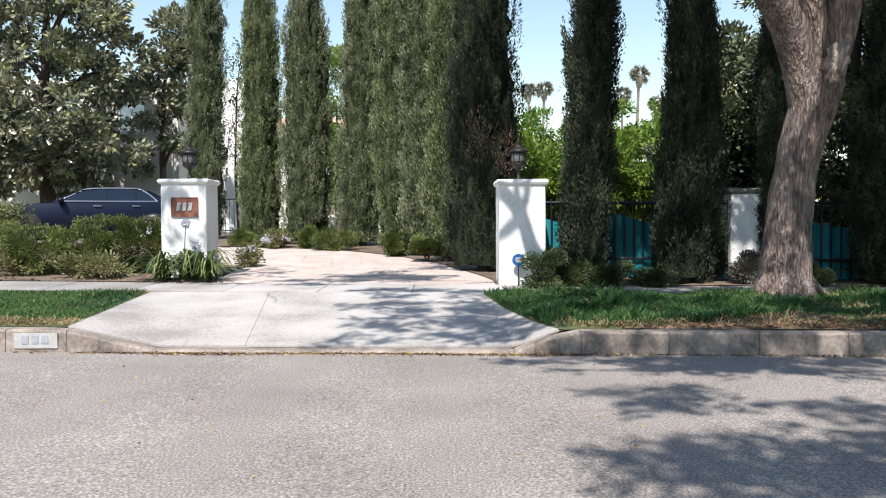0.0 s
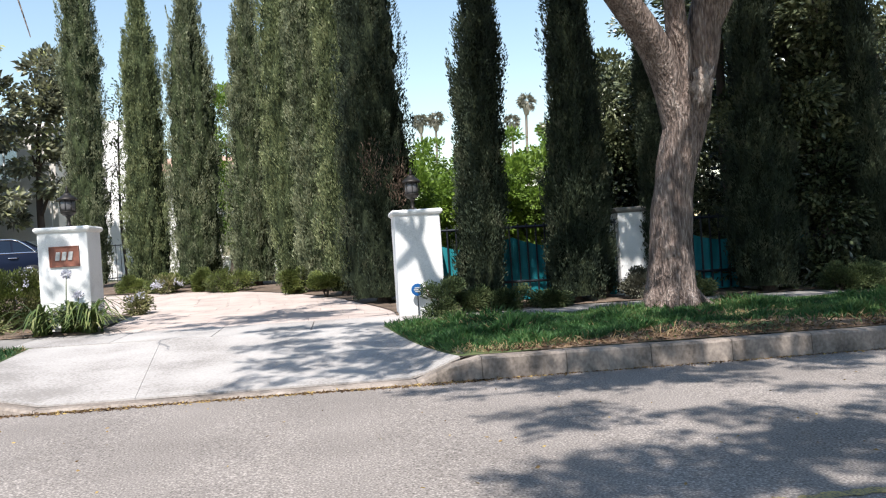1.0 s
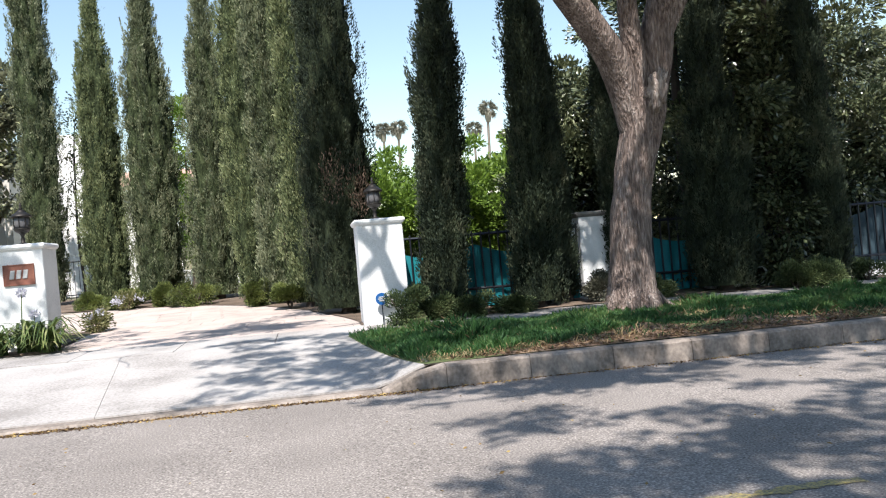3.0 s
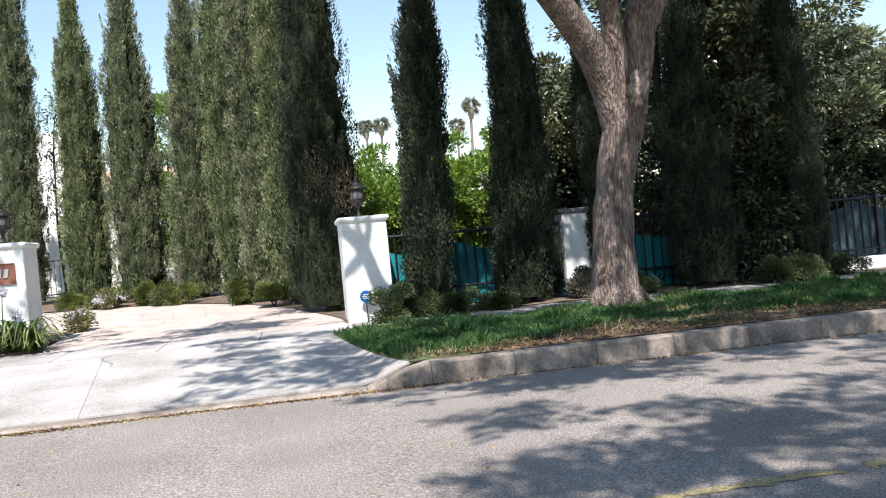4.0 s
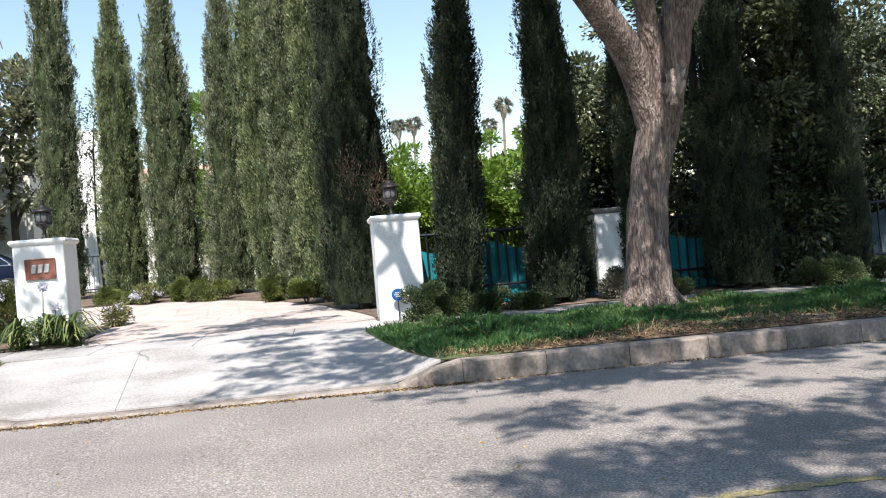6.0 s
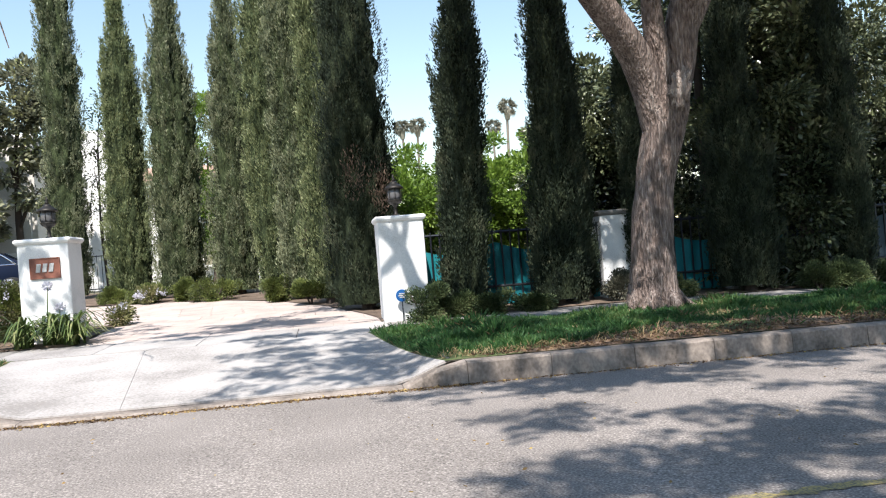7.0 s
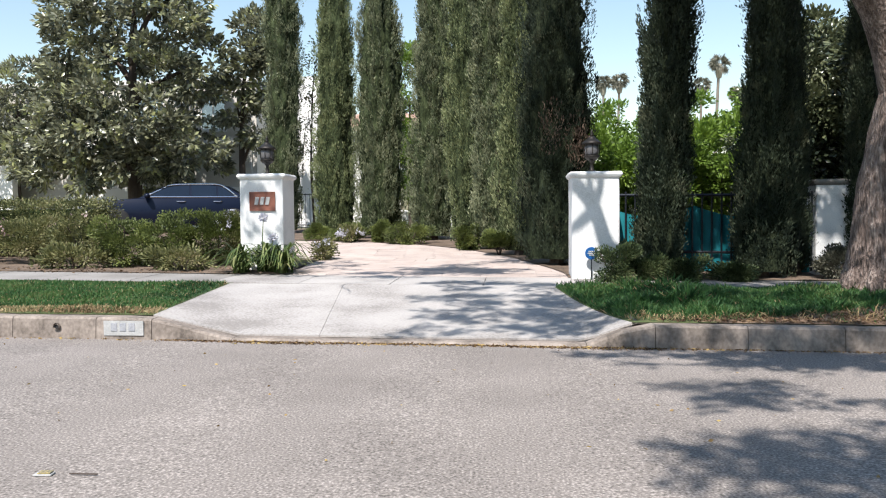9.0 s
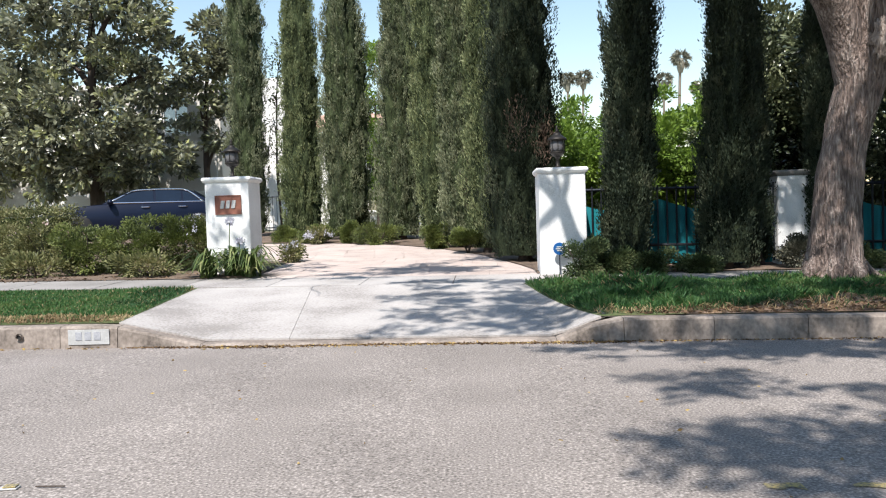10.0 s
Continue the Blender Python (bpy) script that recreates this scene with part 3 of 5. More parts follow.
for i in range(3):
    x = -0.115 + 0.085 * i
    bm = box((x, -0.012, -0.055), (x + 0.06, 0.004, 0.065), 0.006)
    bmesh.ops.transform(bm, verts=bm.verts, matrix=Matrix(((1, 0, 0.18, 0), (0, 1, 0, 0), (0, 0, 1, 0), (0, 0, 0, 1))))
    part("mark", bm, PAINTW, plq, "pale raised bar")


def lantern(x, y, z, lab):
    ob = empty("pillar_lantern", (x, y, z), lab, "lantern", "gate lanterns")
    part("base", lathe([(0.075, 0), (0.08, 0.012), (0.05, 0.03), (0.025, 0.05), (0.03, 0.09), (0.02, 0.12), (0.035, 0.16), (0.06, 0.185)], 16), BRONZE, ob, smooth=True)
    part("bowl", lathe([(0.03, 0.165), (0.075, 0.185), (0.1, 0.215), (0.112, 0.235), (0.105, 0.24)], 18), BRONZE, ob, smooth=True)
    part("glass", lathe([(0.088, 0.235), (0.098, 0.29), (0.1, 0.35), (0.09, 0.4)], 18), LAMPGLASS, ob, "frosted lamp glass", True)
    for k in range(8):
        t = 2 * math.pi * k / 8
        V, F = tube_arrays([(math.cos(t) * r, math.sin(t) * r, zz) for r, zz in ((0.1, 0.23), (0.11, 0.29), (0.111, 0.35), (0.1, 0.41))], [0.0055] * 4, 5)
        pydata("rib", V, F, BRONZE, ob)
    part("roof", lathe([(0.135, 0.4), (0.14, 0.41), (0.125, 0.43), (0.085, 0.46), (0.06, 0.475), (0.055, 0.49), (0.03, 0.51)], 18), BRONZE, ob, smooth=True)
    part("finial", lathe([(0.02, 0.505), (0.028, 0.53), (0.014, 0.545), (0.024, 0.565), (0.012, 0.585), (0.006, 0.61)], 12), BRONZE, ob, smooth=True)
    return ob


lantern(-3.86, 11.75, 1.82, "dark bronze lantern standing on a white pillar")
lantern(1.08, 10.95, 1.735, "dark bronze lantern standing on a white pillar")

# round blue sign on a stake
sg = empty("yard_sign", (1.03, 10.5, zg(1.0, 10.5)), "round blue and white sign on a thin stake", "sign")
part("stake", box((-0.008, 0.003, -0.04), (0.008, 0.013, 0.36), 0.002), IRON, sg)
bm = lathe([(0.082, -0.004), (0.085, 0), (0.082, 0.004)], 24)
bmesh.ops.transform(bm, verts=bm.verts, matrix=pose(0, 0, 0.36, 90, 0, 0))
part("disc", bm, SIGNBLUE, sg)
for zz, w in ((0.385, 0.04), (0.36, 0.052), (0.335, 0.035)):
    part("mark", box((-w, -0.009, zz - 0.008), (w, -0.003, zz + 0.008), 0.002), PAINTW, sg, "white bar")

# ---- iron fence with teal screen ----
def fence_y(x):
    return 11.6 - 0.09 * (x - 1.4)


def iron_fence(x0, x1, low, label):
    ob = empty("iron_fence", (0, 0, 0), label, "fence", "fence panels")
    n = int((x1 - x0) / 0.135)
    for i in range(n + 1):
        x = x0 + (x1 - x0) * i / n
        y = fence_y(x)
        zb = (low if low else zg(x, y) + 0.06)
        post = i % 16 == 0
        s = 0.028 if post else 0.012
        bm = box((x - s, y - s, zb), (x + s, y + s, 1.5 + 0.02 * post + cross(x)), 0.003)
        part("post" if post else "picket", bm, IRON, ob)
    for zz in (1.45, 0.62):
        V, F = tube_arrays([(x0, fence_y(x0) - 0.0, zz + cross(x0)), (x1, fence_y(x1), zz + cross(x1))], [0.021, 0.021], 4)
        pydata("rail", V, F, IRON, ob)
    return ob


iron_fence(1.5, 4.2, 0, "dark iron picket fence between white pillars")
iron_fence(4.98, 7.2, 0, "dark iron picket fence in deep shade")
iron_fence(7.3, 14.0, 0.42, "dark iron picket fence on a low white wall")


def screen(x0, x1, zb, zt, label, cloth=TEAL):
    V, F = [], []
    nx, nz = int((x1 - x0) / 0.05), 14
    for j in range(nz + 1):
        for i in range(nx + 1):
            x = x0 + (x1 - x0) * i / nx
            sag = 0.16 * abs(math.sin(x * 2.4)) * (j / nz) ** 2
            z = zb + (zt - zb) * j / nz - sag + cross(x)
            V.append((x, fence_y(x) + 0.06 + 0.018 * math.sin(x * 23 + 2 * noise.noise(Vector((x, z, 0)))) + 0.02 * noise.noise(Vector((x * 2, z * 3, 0))), z))
    for j in range(nz):
        for i in range(nx):
            a = j * (nx + 1) + i
            F.append((a, a + 1, a + nx + 2, a + nx + 1))
    V2 = [(x, y + 0.004, z) for x, y, z in V]
    o = len(V)
    ob = pydata("privacy_screen", V + V2, F + [tuple(i + o for i in f[::-1]) for f in F], cloth, smooth=True)
    return tagged(ob, label, "screen", "privacy screens")


screen(1.5, 4.2, 0.34, 1.3, "sagging teal fabric screen tied behind an iron fence")
screen(4.98, 7.2, 0.34, 1.26, "sagging teal fabric screen tied behind an iron fence")
screen(7.4, 14.0, 0.5, 1.42, "faded blue-grey fabric screen behind a garden fence", FADEDBLUE)
bm = bmesh.new()
for x0 in (6.2,):
    ya, yb = fence_y(6.2), fence_y(16)
    r = [bm.verts.new(p) for p in ((6.2, ya - 0.12, 0), (16, yb - 0.12, 0), (16, yb + 0.1, 0), (6.2, ya + 0.1, 0), (6.2, ya - 0.12, 0.42), (16, yb - 0.12, 0.36), (16, yb + 0.1, 0.36), (6.2, ya + 0.1, 0.42))]
    for f in ((4, 5, 6, 7), (0, 1, 5, 4), (1, 2, 6, 5), (2, 3, 7, 6), (3, 0, 4, 7)):
        bm.faces.new([r[i] for i in f])
bmesh.ops.bevel(bm, geom=list(bm.edges), offset=0.015, segments=2, affect="EDGES")
tagged(part("wall_garden", bm, STUCCO), "low white stucco garden wall under a fence", "wall", kind="structure")

# ---- Italian cypresses ----
def cypress(name, x, y, height, r, seed, material, label, n, lean=0.0, top=0.5, fine=1.0):
    """A narrow cypress; top is either how full it stays upwards, or its half-widths at given heights."""
    g = R(seed)
    ob = empty(name, (x, y, zg(x, y) - 0.02), label, "cypress tree", "row of cypresses")
    if isinstance(top, tuple):
        hs, ws = [a / height for a in top[0]], [b / r for b in top[1]]
    else:
        hs, ws = [0, 0.03, 0.12, 0.3, 0.55, 0.8, 0.93, 1.0], [0.78, 0.9, 0.97, 1.0, 0.68 + 0.28 * top, 0.27 + 0.6 * top, 0.05 + 0.5 * top, 0.02]
    ph = g.rand() * 50

    def radius(z, a):
        u = z / height
        body = np.interp(u, hs, ws)
        lump = 0.16 * math.sin(a * 2 + ph + z * 0.5) + 0.3 * noise.noise(Vector((math.cos(a) * 3 + ph, math.sin(a) * 3, z * 1.9))) + 0.22 * noise.noise(Vector((math.cos(a) * 1.6 + ph, math.sin(a) * 1.6, z * 0.55)))
        cleft = noise.noise(Vector((math.cos(a) * 6 * r + ph, math.sin(a) * 6 * r, z * 0.8))) + 0.6 * noise.noise(Vector((math.cos(a) * 13 * r, math.sin(a) * 13 * r + ph, z * 2.2)))
        v = r * body * (1 + lump * 0.45 + min(0.16, 0.5 * cleft))
        return max(0.3 * v, v - 0.08 * fine)
    V, F, seg, nz = [], [], 30, 84
    for j in range(nz + 1):
        z = 0.12 + (height - 0.2) * j / nz
        for k in range(seg):
            a = 2 * math.pi * k / seg
            q = radius(z, a) * (0.78 + 0.2 * noise.noise(Vector((math.cos(a) * 18 * r, math.sin(a) * 18 * r + ph, z * 4.0))))
            V.append((math.cos(a) * q + lean * z, math.sin(a) * q, z))
    for j in range(nz):
        for k in range(seg):
            F.append((j * seg + k, j * seg + (k + 1) % seg, (j + 1) * seg + (k + 1) % seg, (j + 1) * seg + k))
    F.append(tuple(nz * seg + k for k in range(seg)))
    pydata("foliage_core", V, F, CYPINSHADE if material is CYPSHADE else CYPIN, ob, "solid foliage core with gap shade in its dark tones", True)
    part("trunk", lathe([(0.16, -0.05), (0.11, 0.1), (0.09, 0.4)], 10), DARKBARK, ob)
    # sprays grow in ragged upright plumes; the dark core shows in the gaps between them
    per = 62
    m = n // per
    B, D, L = [], [], []
    for _ in range(m):
        z = 0.03 + (height - 0.1) * (1 - (1 - g.rand()) ** 0.85)
        a = g.rand() * 6.283
        q = radius(z, a) * (0.7 + 0.3 * g.rand())
        ca, sa = math.cos(a), math.sin(a)
        tall, fat = g.uniform(0.2, 0.62), fine * g.uniform(0.035, 0.1)
        tall = min(tall, max(0.05, height - z))
        tilt = g.uniform(0.0, 0.22) * min(1.0, (height - z) / 2.5)
        for _ in range(per):
            t = g.rand()
            k = fat * (1 - t * 0.8)
            B.append((ca * (q + tilt * tall * t) + lean * z + k * g.randn(), sa * (q + tilt * tall * t) + k * g.randn(), z + tall * t))
            D.append((ca * 0.45 + 0.34 * g.randn(), sa * 0.45 + 0.34 * g.randn(), 0.9))
            L.append(fine * g.uniform(0.04, 0.1))
    B, D, L = np.array(B), np.array(D), np.array(L)
    leaves("foliage", B, D, L, L * g.uniform(0.26, 0.4, len(L)), material, ob, "feathery upright green sprays", seed, 0.4)
    return ob


# x, y, height, radius, tone, lean, top; tone 1 takes the shade-darkened foliage
LITC, SHADEC = "tall narrow sunlit green Italian cypress", "tall narrow dark Italian cypress in shade"
GREYC = "tall narrow grey-green Italian cypress in sun"
ROW = [
    (-6.62, 21.6, 11.5, 0.57, 2, 0.00, 0.85),
    (-4.74, 19.9, 9.6, 0.58, 0, 0.014, ((0, 0.3, 2.5, 4.0, 5.4, 6.1, 6.8, 8.3, 9.6), (0.46, 0.56, 0.58, 0.55, 0.46, 0.36, 0.2, 0.11, 0.02))),
    (-3.42, 19.4, 9.8, 0.66, 2, 0.004, ((0, 0.3, 2.5, 4.3, 5.3, 6.0, 6.7, 7.4, 8.1, 9.8), (0.5, 0.6, 0.65, 0.63, 0.56, 0.43, 0.34, 0.27, 0.15, 0.02))),
    (-2.03, 19.0, 9.6, 0.56, 2, 0.012, ((0, 0.3, 2.5, 4.3, 5.3, 6.0, 6.6, 7.9, 9.6), (0.46, 0.54, 0.58, 0.54, 0.47, 0.37, 0.26, 0.15, 0.02))),
    (-1.0, 17.4, 9.6, 0.57, 0, 0.0, 0.7), (-0.42, 15.9, 8.9, 0.47, 2, 0.0, 0.8), (0.1, 14.5, 8.5, 0.45, 0, 0.005, 0.75),
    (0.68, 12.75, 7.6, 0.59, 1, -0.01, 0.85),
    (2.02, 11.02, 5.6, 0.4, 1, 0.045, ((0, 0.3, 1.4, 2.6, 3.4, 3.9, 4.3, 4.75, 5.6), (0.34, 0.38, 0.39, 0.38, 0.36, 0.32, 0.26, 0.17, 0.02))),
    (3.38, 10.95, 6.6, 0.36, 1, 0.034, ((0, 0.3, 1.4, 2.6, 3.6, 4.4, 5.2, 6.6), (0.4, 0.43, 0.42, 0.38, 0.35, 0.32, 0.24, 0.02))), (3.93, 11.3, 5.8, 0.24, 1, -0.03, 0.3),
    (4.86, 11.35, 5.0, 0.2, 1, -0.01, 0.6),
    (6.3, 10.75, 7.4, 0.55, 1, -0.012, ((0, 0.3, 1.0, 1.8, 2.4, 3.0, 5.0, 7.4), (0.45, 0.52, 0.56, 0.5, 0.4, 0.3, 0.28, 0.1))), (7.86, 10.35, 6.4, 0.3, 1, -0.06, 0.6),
]
for i, (x, y, h, r, tone, lean, top) in enumerate(ROW):
    tr = cypress("cypress_tree", x, y, h, r, 11 + i, (CYP, CYPSHADE, CYPGREY)[tone], SHADEC if tone == 1 else GREYC if tone == 2 else LITC, 56000 if y > 14 else 60000, lean, top, 0.85 if y > 14 else 0.66)

    for dx, dz, k, wx, wz in {7: ((0.3, 2.0, 420, 0.2, 0.5), (-0.1, 2.2, 220, 0.25, 0.5)), 6: ((0.2, 1.7, 220, 0.15, 0.7),), 5: ((0.15, 1.5, 220, 0.14, 0.8),)}.get(i, ()):
        gd = R(77 + i)
        b, d = ball_points(gd, k, (dx, -math.sqrt(max(0.02, (r * 0.93) ** 2 - dx * dx)), dz), (wx, 0.1, wz), 0.2)
        leaves("dead_foliage", b, d * 0.25 + gd.normal(size=(k, 3)) * 0.3 + (0, -0.3, 1.0), gd.uniform(0.04, 0.08, k), 0.018, DEADC, tr, "reddish-brown dead sprays", 78 + i)

# ---- the street tree with forked limbs ----
tree = empty("street_tree", (4.25, 9.35, zg(4.25, 9.35) - 0.03), "large forked street tree with grey-brown furrowed bark", "tree")
T0 = Vector(tree.location)


def rel(pts):
    return [(x - T0.x, y - T0.y, z - T0.z, r) for x, y, z, r in pts]


trunk = limb(rel([(4.15, 9.35, 0.1, 0.46), (4.16, 9.35, 0.3, 0.36), (4.18, 9.35, 0.65, 0.3), (4.22, 9.35, 1.3, 0.262), (4.32, 9.33, 1.9, 0.24), (4.46, 9.3, 2.5, 0.26), (4.52, 9.28, 2.85, 0.27), (4.53, 9.27, 3.12, 0.14), (4.53, 9.27, 3.2, 0.03)]), 22, 6, 0.12, 3)
pydata("trunk", *trunk, BARK, tree, "furrowed grey-brown trunk", True)
# boughs above the view are bent so their shadows cross the gate pillar
BOUGHS = [
    [(4.38, 9.34, 2.05, 0.12), (4.38, 9.31, 2.5, 0.19), (4.2, 9.2, 3.2, 0.205), (3.8, 8.95, 3.75, 0.19), (2.9, 8.5, 4.55, 0.15), (1.7, 7.9, 5.05, 0.12), (0.56, 7.4, 5.46, 0.105), (0.115, 7.0, 6.75, 0.09), (-0.22, 6.7, 7.54, 0.07), (-0.5, 6.2, 8.2, 0.03)],
    [(4.5, 9.28, 2.9, 0.18), (4.42, 9.2, 3.5, 0.15), (4.3, 9.0, 4.3, 0.12), (4.25, 8.3, 5.6, 0.11), (4.1, 7.0, 7.0, 0.07), (3.6, 5.2, 8.2, 0.04)],
    [(4.47, 9.32, 2.15, 0.13), (4.56, 9.29, 2.7, 0.21), (4.72, 9.25, 3.4, 0.215), (4.86, 9.1, 4.2, 0.2), (5.3, 8.3, 5.6, 0.15), (6.2, 6.8, 7.2, 0.1), (7.5, 5.0, 8.3, 0.04)],
    [(4.78, 9.2, 3.6, 0.12), (5.4, 9.1, 4.7, 0.11), (6.4, 8.8, 6.0, 0.09), (8.2, 8.2, 7.2, 0.06), (10.0, 7.4, 7.8, 0.03)],
    [(0.14, 7.02, 6.7, 0.07), (-0.06, 6.85, 6.85, 0.06), (-0.26, 6.7, 6.95, 0.05), (-0.9, 6.3, 7.3, 0.03)],
    [(0.1, 6.95, 6.85, 0.055), (0.02, 6.8, 7.3, 0.045), (-0.03, 6.72, 7.7, 0.04), (0.0, 6.3, 8.2, 0.02)],
    [(0.115, 7.0, 6.8, 0.055), (0.17, 6.9, 7.2, 0.045), (0.2, 6.83, 7.5, 0.04), (0.4, 6.5, 8.2, 0.02)],
    [(5.5, 8.0, 5.9, 0.1), (5.6, 6.0, 7.0, 0.08), (5.3, 3.5, 8.0, 0.06), (5.0, 1.8, 8.4, 0.03)],
    [(4.2, 7.6, 6.3, 0.08), (3.6, 5.8, 7.4, 0.06), (3.0, 3.6, 8.2, 0.05), (2.6, 1.8, 8.5, 0.03)],
    [(1.7, 7.9, 5.05, 0.08), (1.3, 6.6, 6.6, 0.06), (0.6, 4.6, 7.8, 0.04), (-0.8, 2.6, 8.2, 0.03)],
]
for i, L in enumerate(BOUGHS):
    pydata("limb", *limb(rel(L), 12 if i < 4 else 8, 5, 0.08, 7 + i), BARK, tree, "", True)
for i, (a, ln, w) in enumerate(((205, 0.4, 0.08), (250, 0.3, 0.09), (295, 0.34, 0.09), (335, 0.6, 0.08), (15, 0.5, 0.08))):
    ca, sa = math.cos(radians(a)), math.sin(radians(a))
    run = [(4.15 + ca * q, 9.35 + sa * q, zg(4.15 + ca * q, 9.35 + sa * q) + up, rr) for q, up, rr in ((0.12, 0.5, w * 0.8), (0.24, 0.26, w), (0.36, 0.1, w * 0.9), (0.24 + ln * 0.5, 0.0, w * 0.6), (0.2 + ln, -0.06, w * 0.3))]
    pydata("root", *limb(rel(run), 10, 4, 0.18, 31 + i), BARK, tree, "", True)
# healed pale scar at the fork
sc = bmesh.new()
bmesh.ops.create_icosphere(sc, subdivisions=4, radius=1)
for v in sc.verts:
    v.co = Vector((v.co.x * 0.12, v.co.y * 0.07, v.co.z * 0.24)) * (1 + 0.6 * noise.noise(v.co * 2.2) + 0.4 * noise.noise(v.co * 5))
bmesh.ops.transform(sc, verts=sc.verts, matrix=pose(4.6 - T0.x, 9.01 - T0.y, 2.97 - T0.z, 6, 10, 10))
part("scar", sc, BARKCUT, tree, "pale healed bark scar", True)
# unseen leaf masses overhead, placed by where their shade has to fall
MASS = [(3.3, 6.0, 0.9, 0.5, 5, 6.2, 0.9), (5.6, 8.3, 3.4, 0.7, 30, 7.2, 2.0), (4.17, 2.86, 2.6, 0.9, 20), (2.77, 1.76, 2.6, 0.3, 14),
        (0.05, 8.2, 0.75, 0.5, 34, 9.6, 1.7), (1.95, 8.3, 0.6, 0.6, 40, 7.7, 2.0), (5.5, 8.4, 3.4, 0.7, 40, 7.6, 2.0), (2.17, 1.41, 2.6, 0.22, 14), (-1.43, 3.56, 0.95, 0.5, 7),
        (5.7, 8.2, 3.7, 0.6, 40, 6.9, 1.4), (6.5, 7.2, 2.2, 0.6, 32, 7.4, 1.2), (0.9, 3.6, 0.8, 0.9, 9), 
        (3.17, 2.56, 2.8, 0.9, 30),
        (1.2, 0.84, 1.0, 0.08, 3), (0.3, 0.82, 0.55, 0.08, 4), (1.5, 0.8, 0.5, 0.07, 4), (2.9, 0.98, 0.8, 0.1, 5), (4.3, 0.9, 1.0, 0.2, 7), (3.4, 1.9, 1.4, 0.3, 6),
        (0.67, 1.01, 1.4, 0.1, 5),
        (-1.43, 2.26, 0.95, 0.6, 8),
        (-2.23, 6.86, 0.8, 0.3, 5),
        (-1.4, 4.5, 1.1, 0.2, 7),
        (-4.5, 7.2, 0.8, 0.5, 3), (-0.6, 2.6, 0.7, 0.9, 7),
        (4.17, 3.06, 2.2, 0.8, 22),
        (6.37, 2.66, 2, 2, 26),
        (5.47, 4.86, 2.2, 1.4, 40),
        (6.2, 6.9, 3.0, 1.2, 80),
        
        (10.5, 6.0, 2.6, 2.6, 46),
        (2.5, 7.6, 0.6, 0.6, 6), (1.9, 7.0, 1.0, 0.4, 18),
        (5.0, 5.9, 1.3, 0.6, 32), (2.7, 4.9, 1.5, 0.3, 14), (1.5, 4.7, 0.9, 0.45, 16), (4.0, 4.7, 0.9, 0.5, 18), (-3.6, 5.9, 1.2, 0.2, 4), (-2.0, 6.4, 0.9, 0.2, 7), (-0.9, 8.6, 0.8, 0.9, 16)]


def sprays(masses, seed, ob):
    """A crown of flat leafy sprays, mass by mass: middle, half-widths, number."""
    g = R(seed)
    o = np.array(ob.location)
    pts, way = [], []
    for cx, cy, rx, ry, k, *zz in masses:
        z0, dz = zz or (8.2, 0.55)
        for _ in range(max(2, int(k * (1.3 if zz else 3.0 if k <= 10 else 1.75)))):
            a, q = g.rand() * 6.283, g.rand() ** 0.5
            c = np.array((cx + rx * q * math.cos(a), cy + ry * q * math.sin(a), z0 + g.uniform(-dz, dz)))
            head = g.normal() * 0.32 + (math.pi if g.rand() < 0.7 else 0.0)
            for _ in range(g.randint(1, 4)):
                ln, th = g.uniform(0.15, 0.55), head + g.normal() * 0.25
                m = int(62 * ln)
                t = g.rand(m)
                wide = 0.03 + 0.028 * np.sin(math.pi * t)
                root = c + g.normal(size=3) * (0.14, 0.1, 0.08) - 0.45 * ln * np.array((math.cos(th), math.sin(th), 0.0))
                b = root + np.stack([math.cos(th) * t * ln, math.sin(th) * t * ln, -0.12 * ln * t * t], 1) + g.normal(size=(m, 3)) * wide[:, None]
                d = g.normal(size=(m, 3)) * 0.6 + (math.cos(th), math.sin(th), -0.2)
                pts.append(b), way.append(d)
    pts, way = np.concatenate(pts), np.concatenate(way)
    leaves("crown", pts - o, way, g.uniform(0.1, 0.17, len(pts)), g.uniform(0.045, 0.07, len(pts)), ASHLEAF, ob, "scattered sprays of small green leaves", seed)


pydata("hanging_twig", *limb(rel([(-0.26, 6.7, 6.95, 0.016), (-1.6, 6.85, 7.0, 0.012), (-2.83, 7.0, 4.55, 0.009), (-2.57, 7.0, 3.53, 0.007), (-2.49, 7.0, 3.21, 0.004)]), 6, 5, 0.1, 4), BARK, tree, "thin dangling twig")
sprays(MASS, 5, tree)
# unseen neighbour over the street, added to cast the shade on the asphalt
tree2 = empty("street_tree", (3.6, -4.6, cross(3.6) - 0.05), "unseen tree added to shade the asphalt road", "tree")
o2 = Vector(tree2.location)
pydata("trunk", *limb([(0, 0, 0, 0.42), (0.05, 0, 0.5, 0.32), (-0.1, 0.1, 2.2, 0.27), (0, 0.1, 3.6, 0.22)], 16, 5, 0.1, 61), BARK, tree2, "", True)
for L in ([(0, 0.1, 3.4, 0.18), (-1.0, 0.8, 5.2, 0.13), (-2.4, 2.2, 7.4, 0.07), (-3.2, 3.2, 8.3, 0.03)], [(0, 0.1, 3.4, 0.17), (0.2, 1.2, 5.4, 0.12), (-0.6, 2.8, 7.6, 0.06), (-1.4, 3.4, 8.3, 0.03)], [(0, 0.1, 3.4, 0.17), (1.2, 1.2, 5.6, 0.12), (2.4, 3.0, 7.6, 0.06), (4.0, 3.8, 8.2, 0.03)]):
    pydata("limb", *limb(L, 10, 5, 0.08, 62), BARK, tree2, "", True)
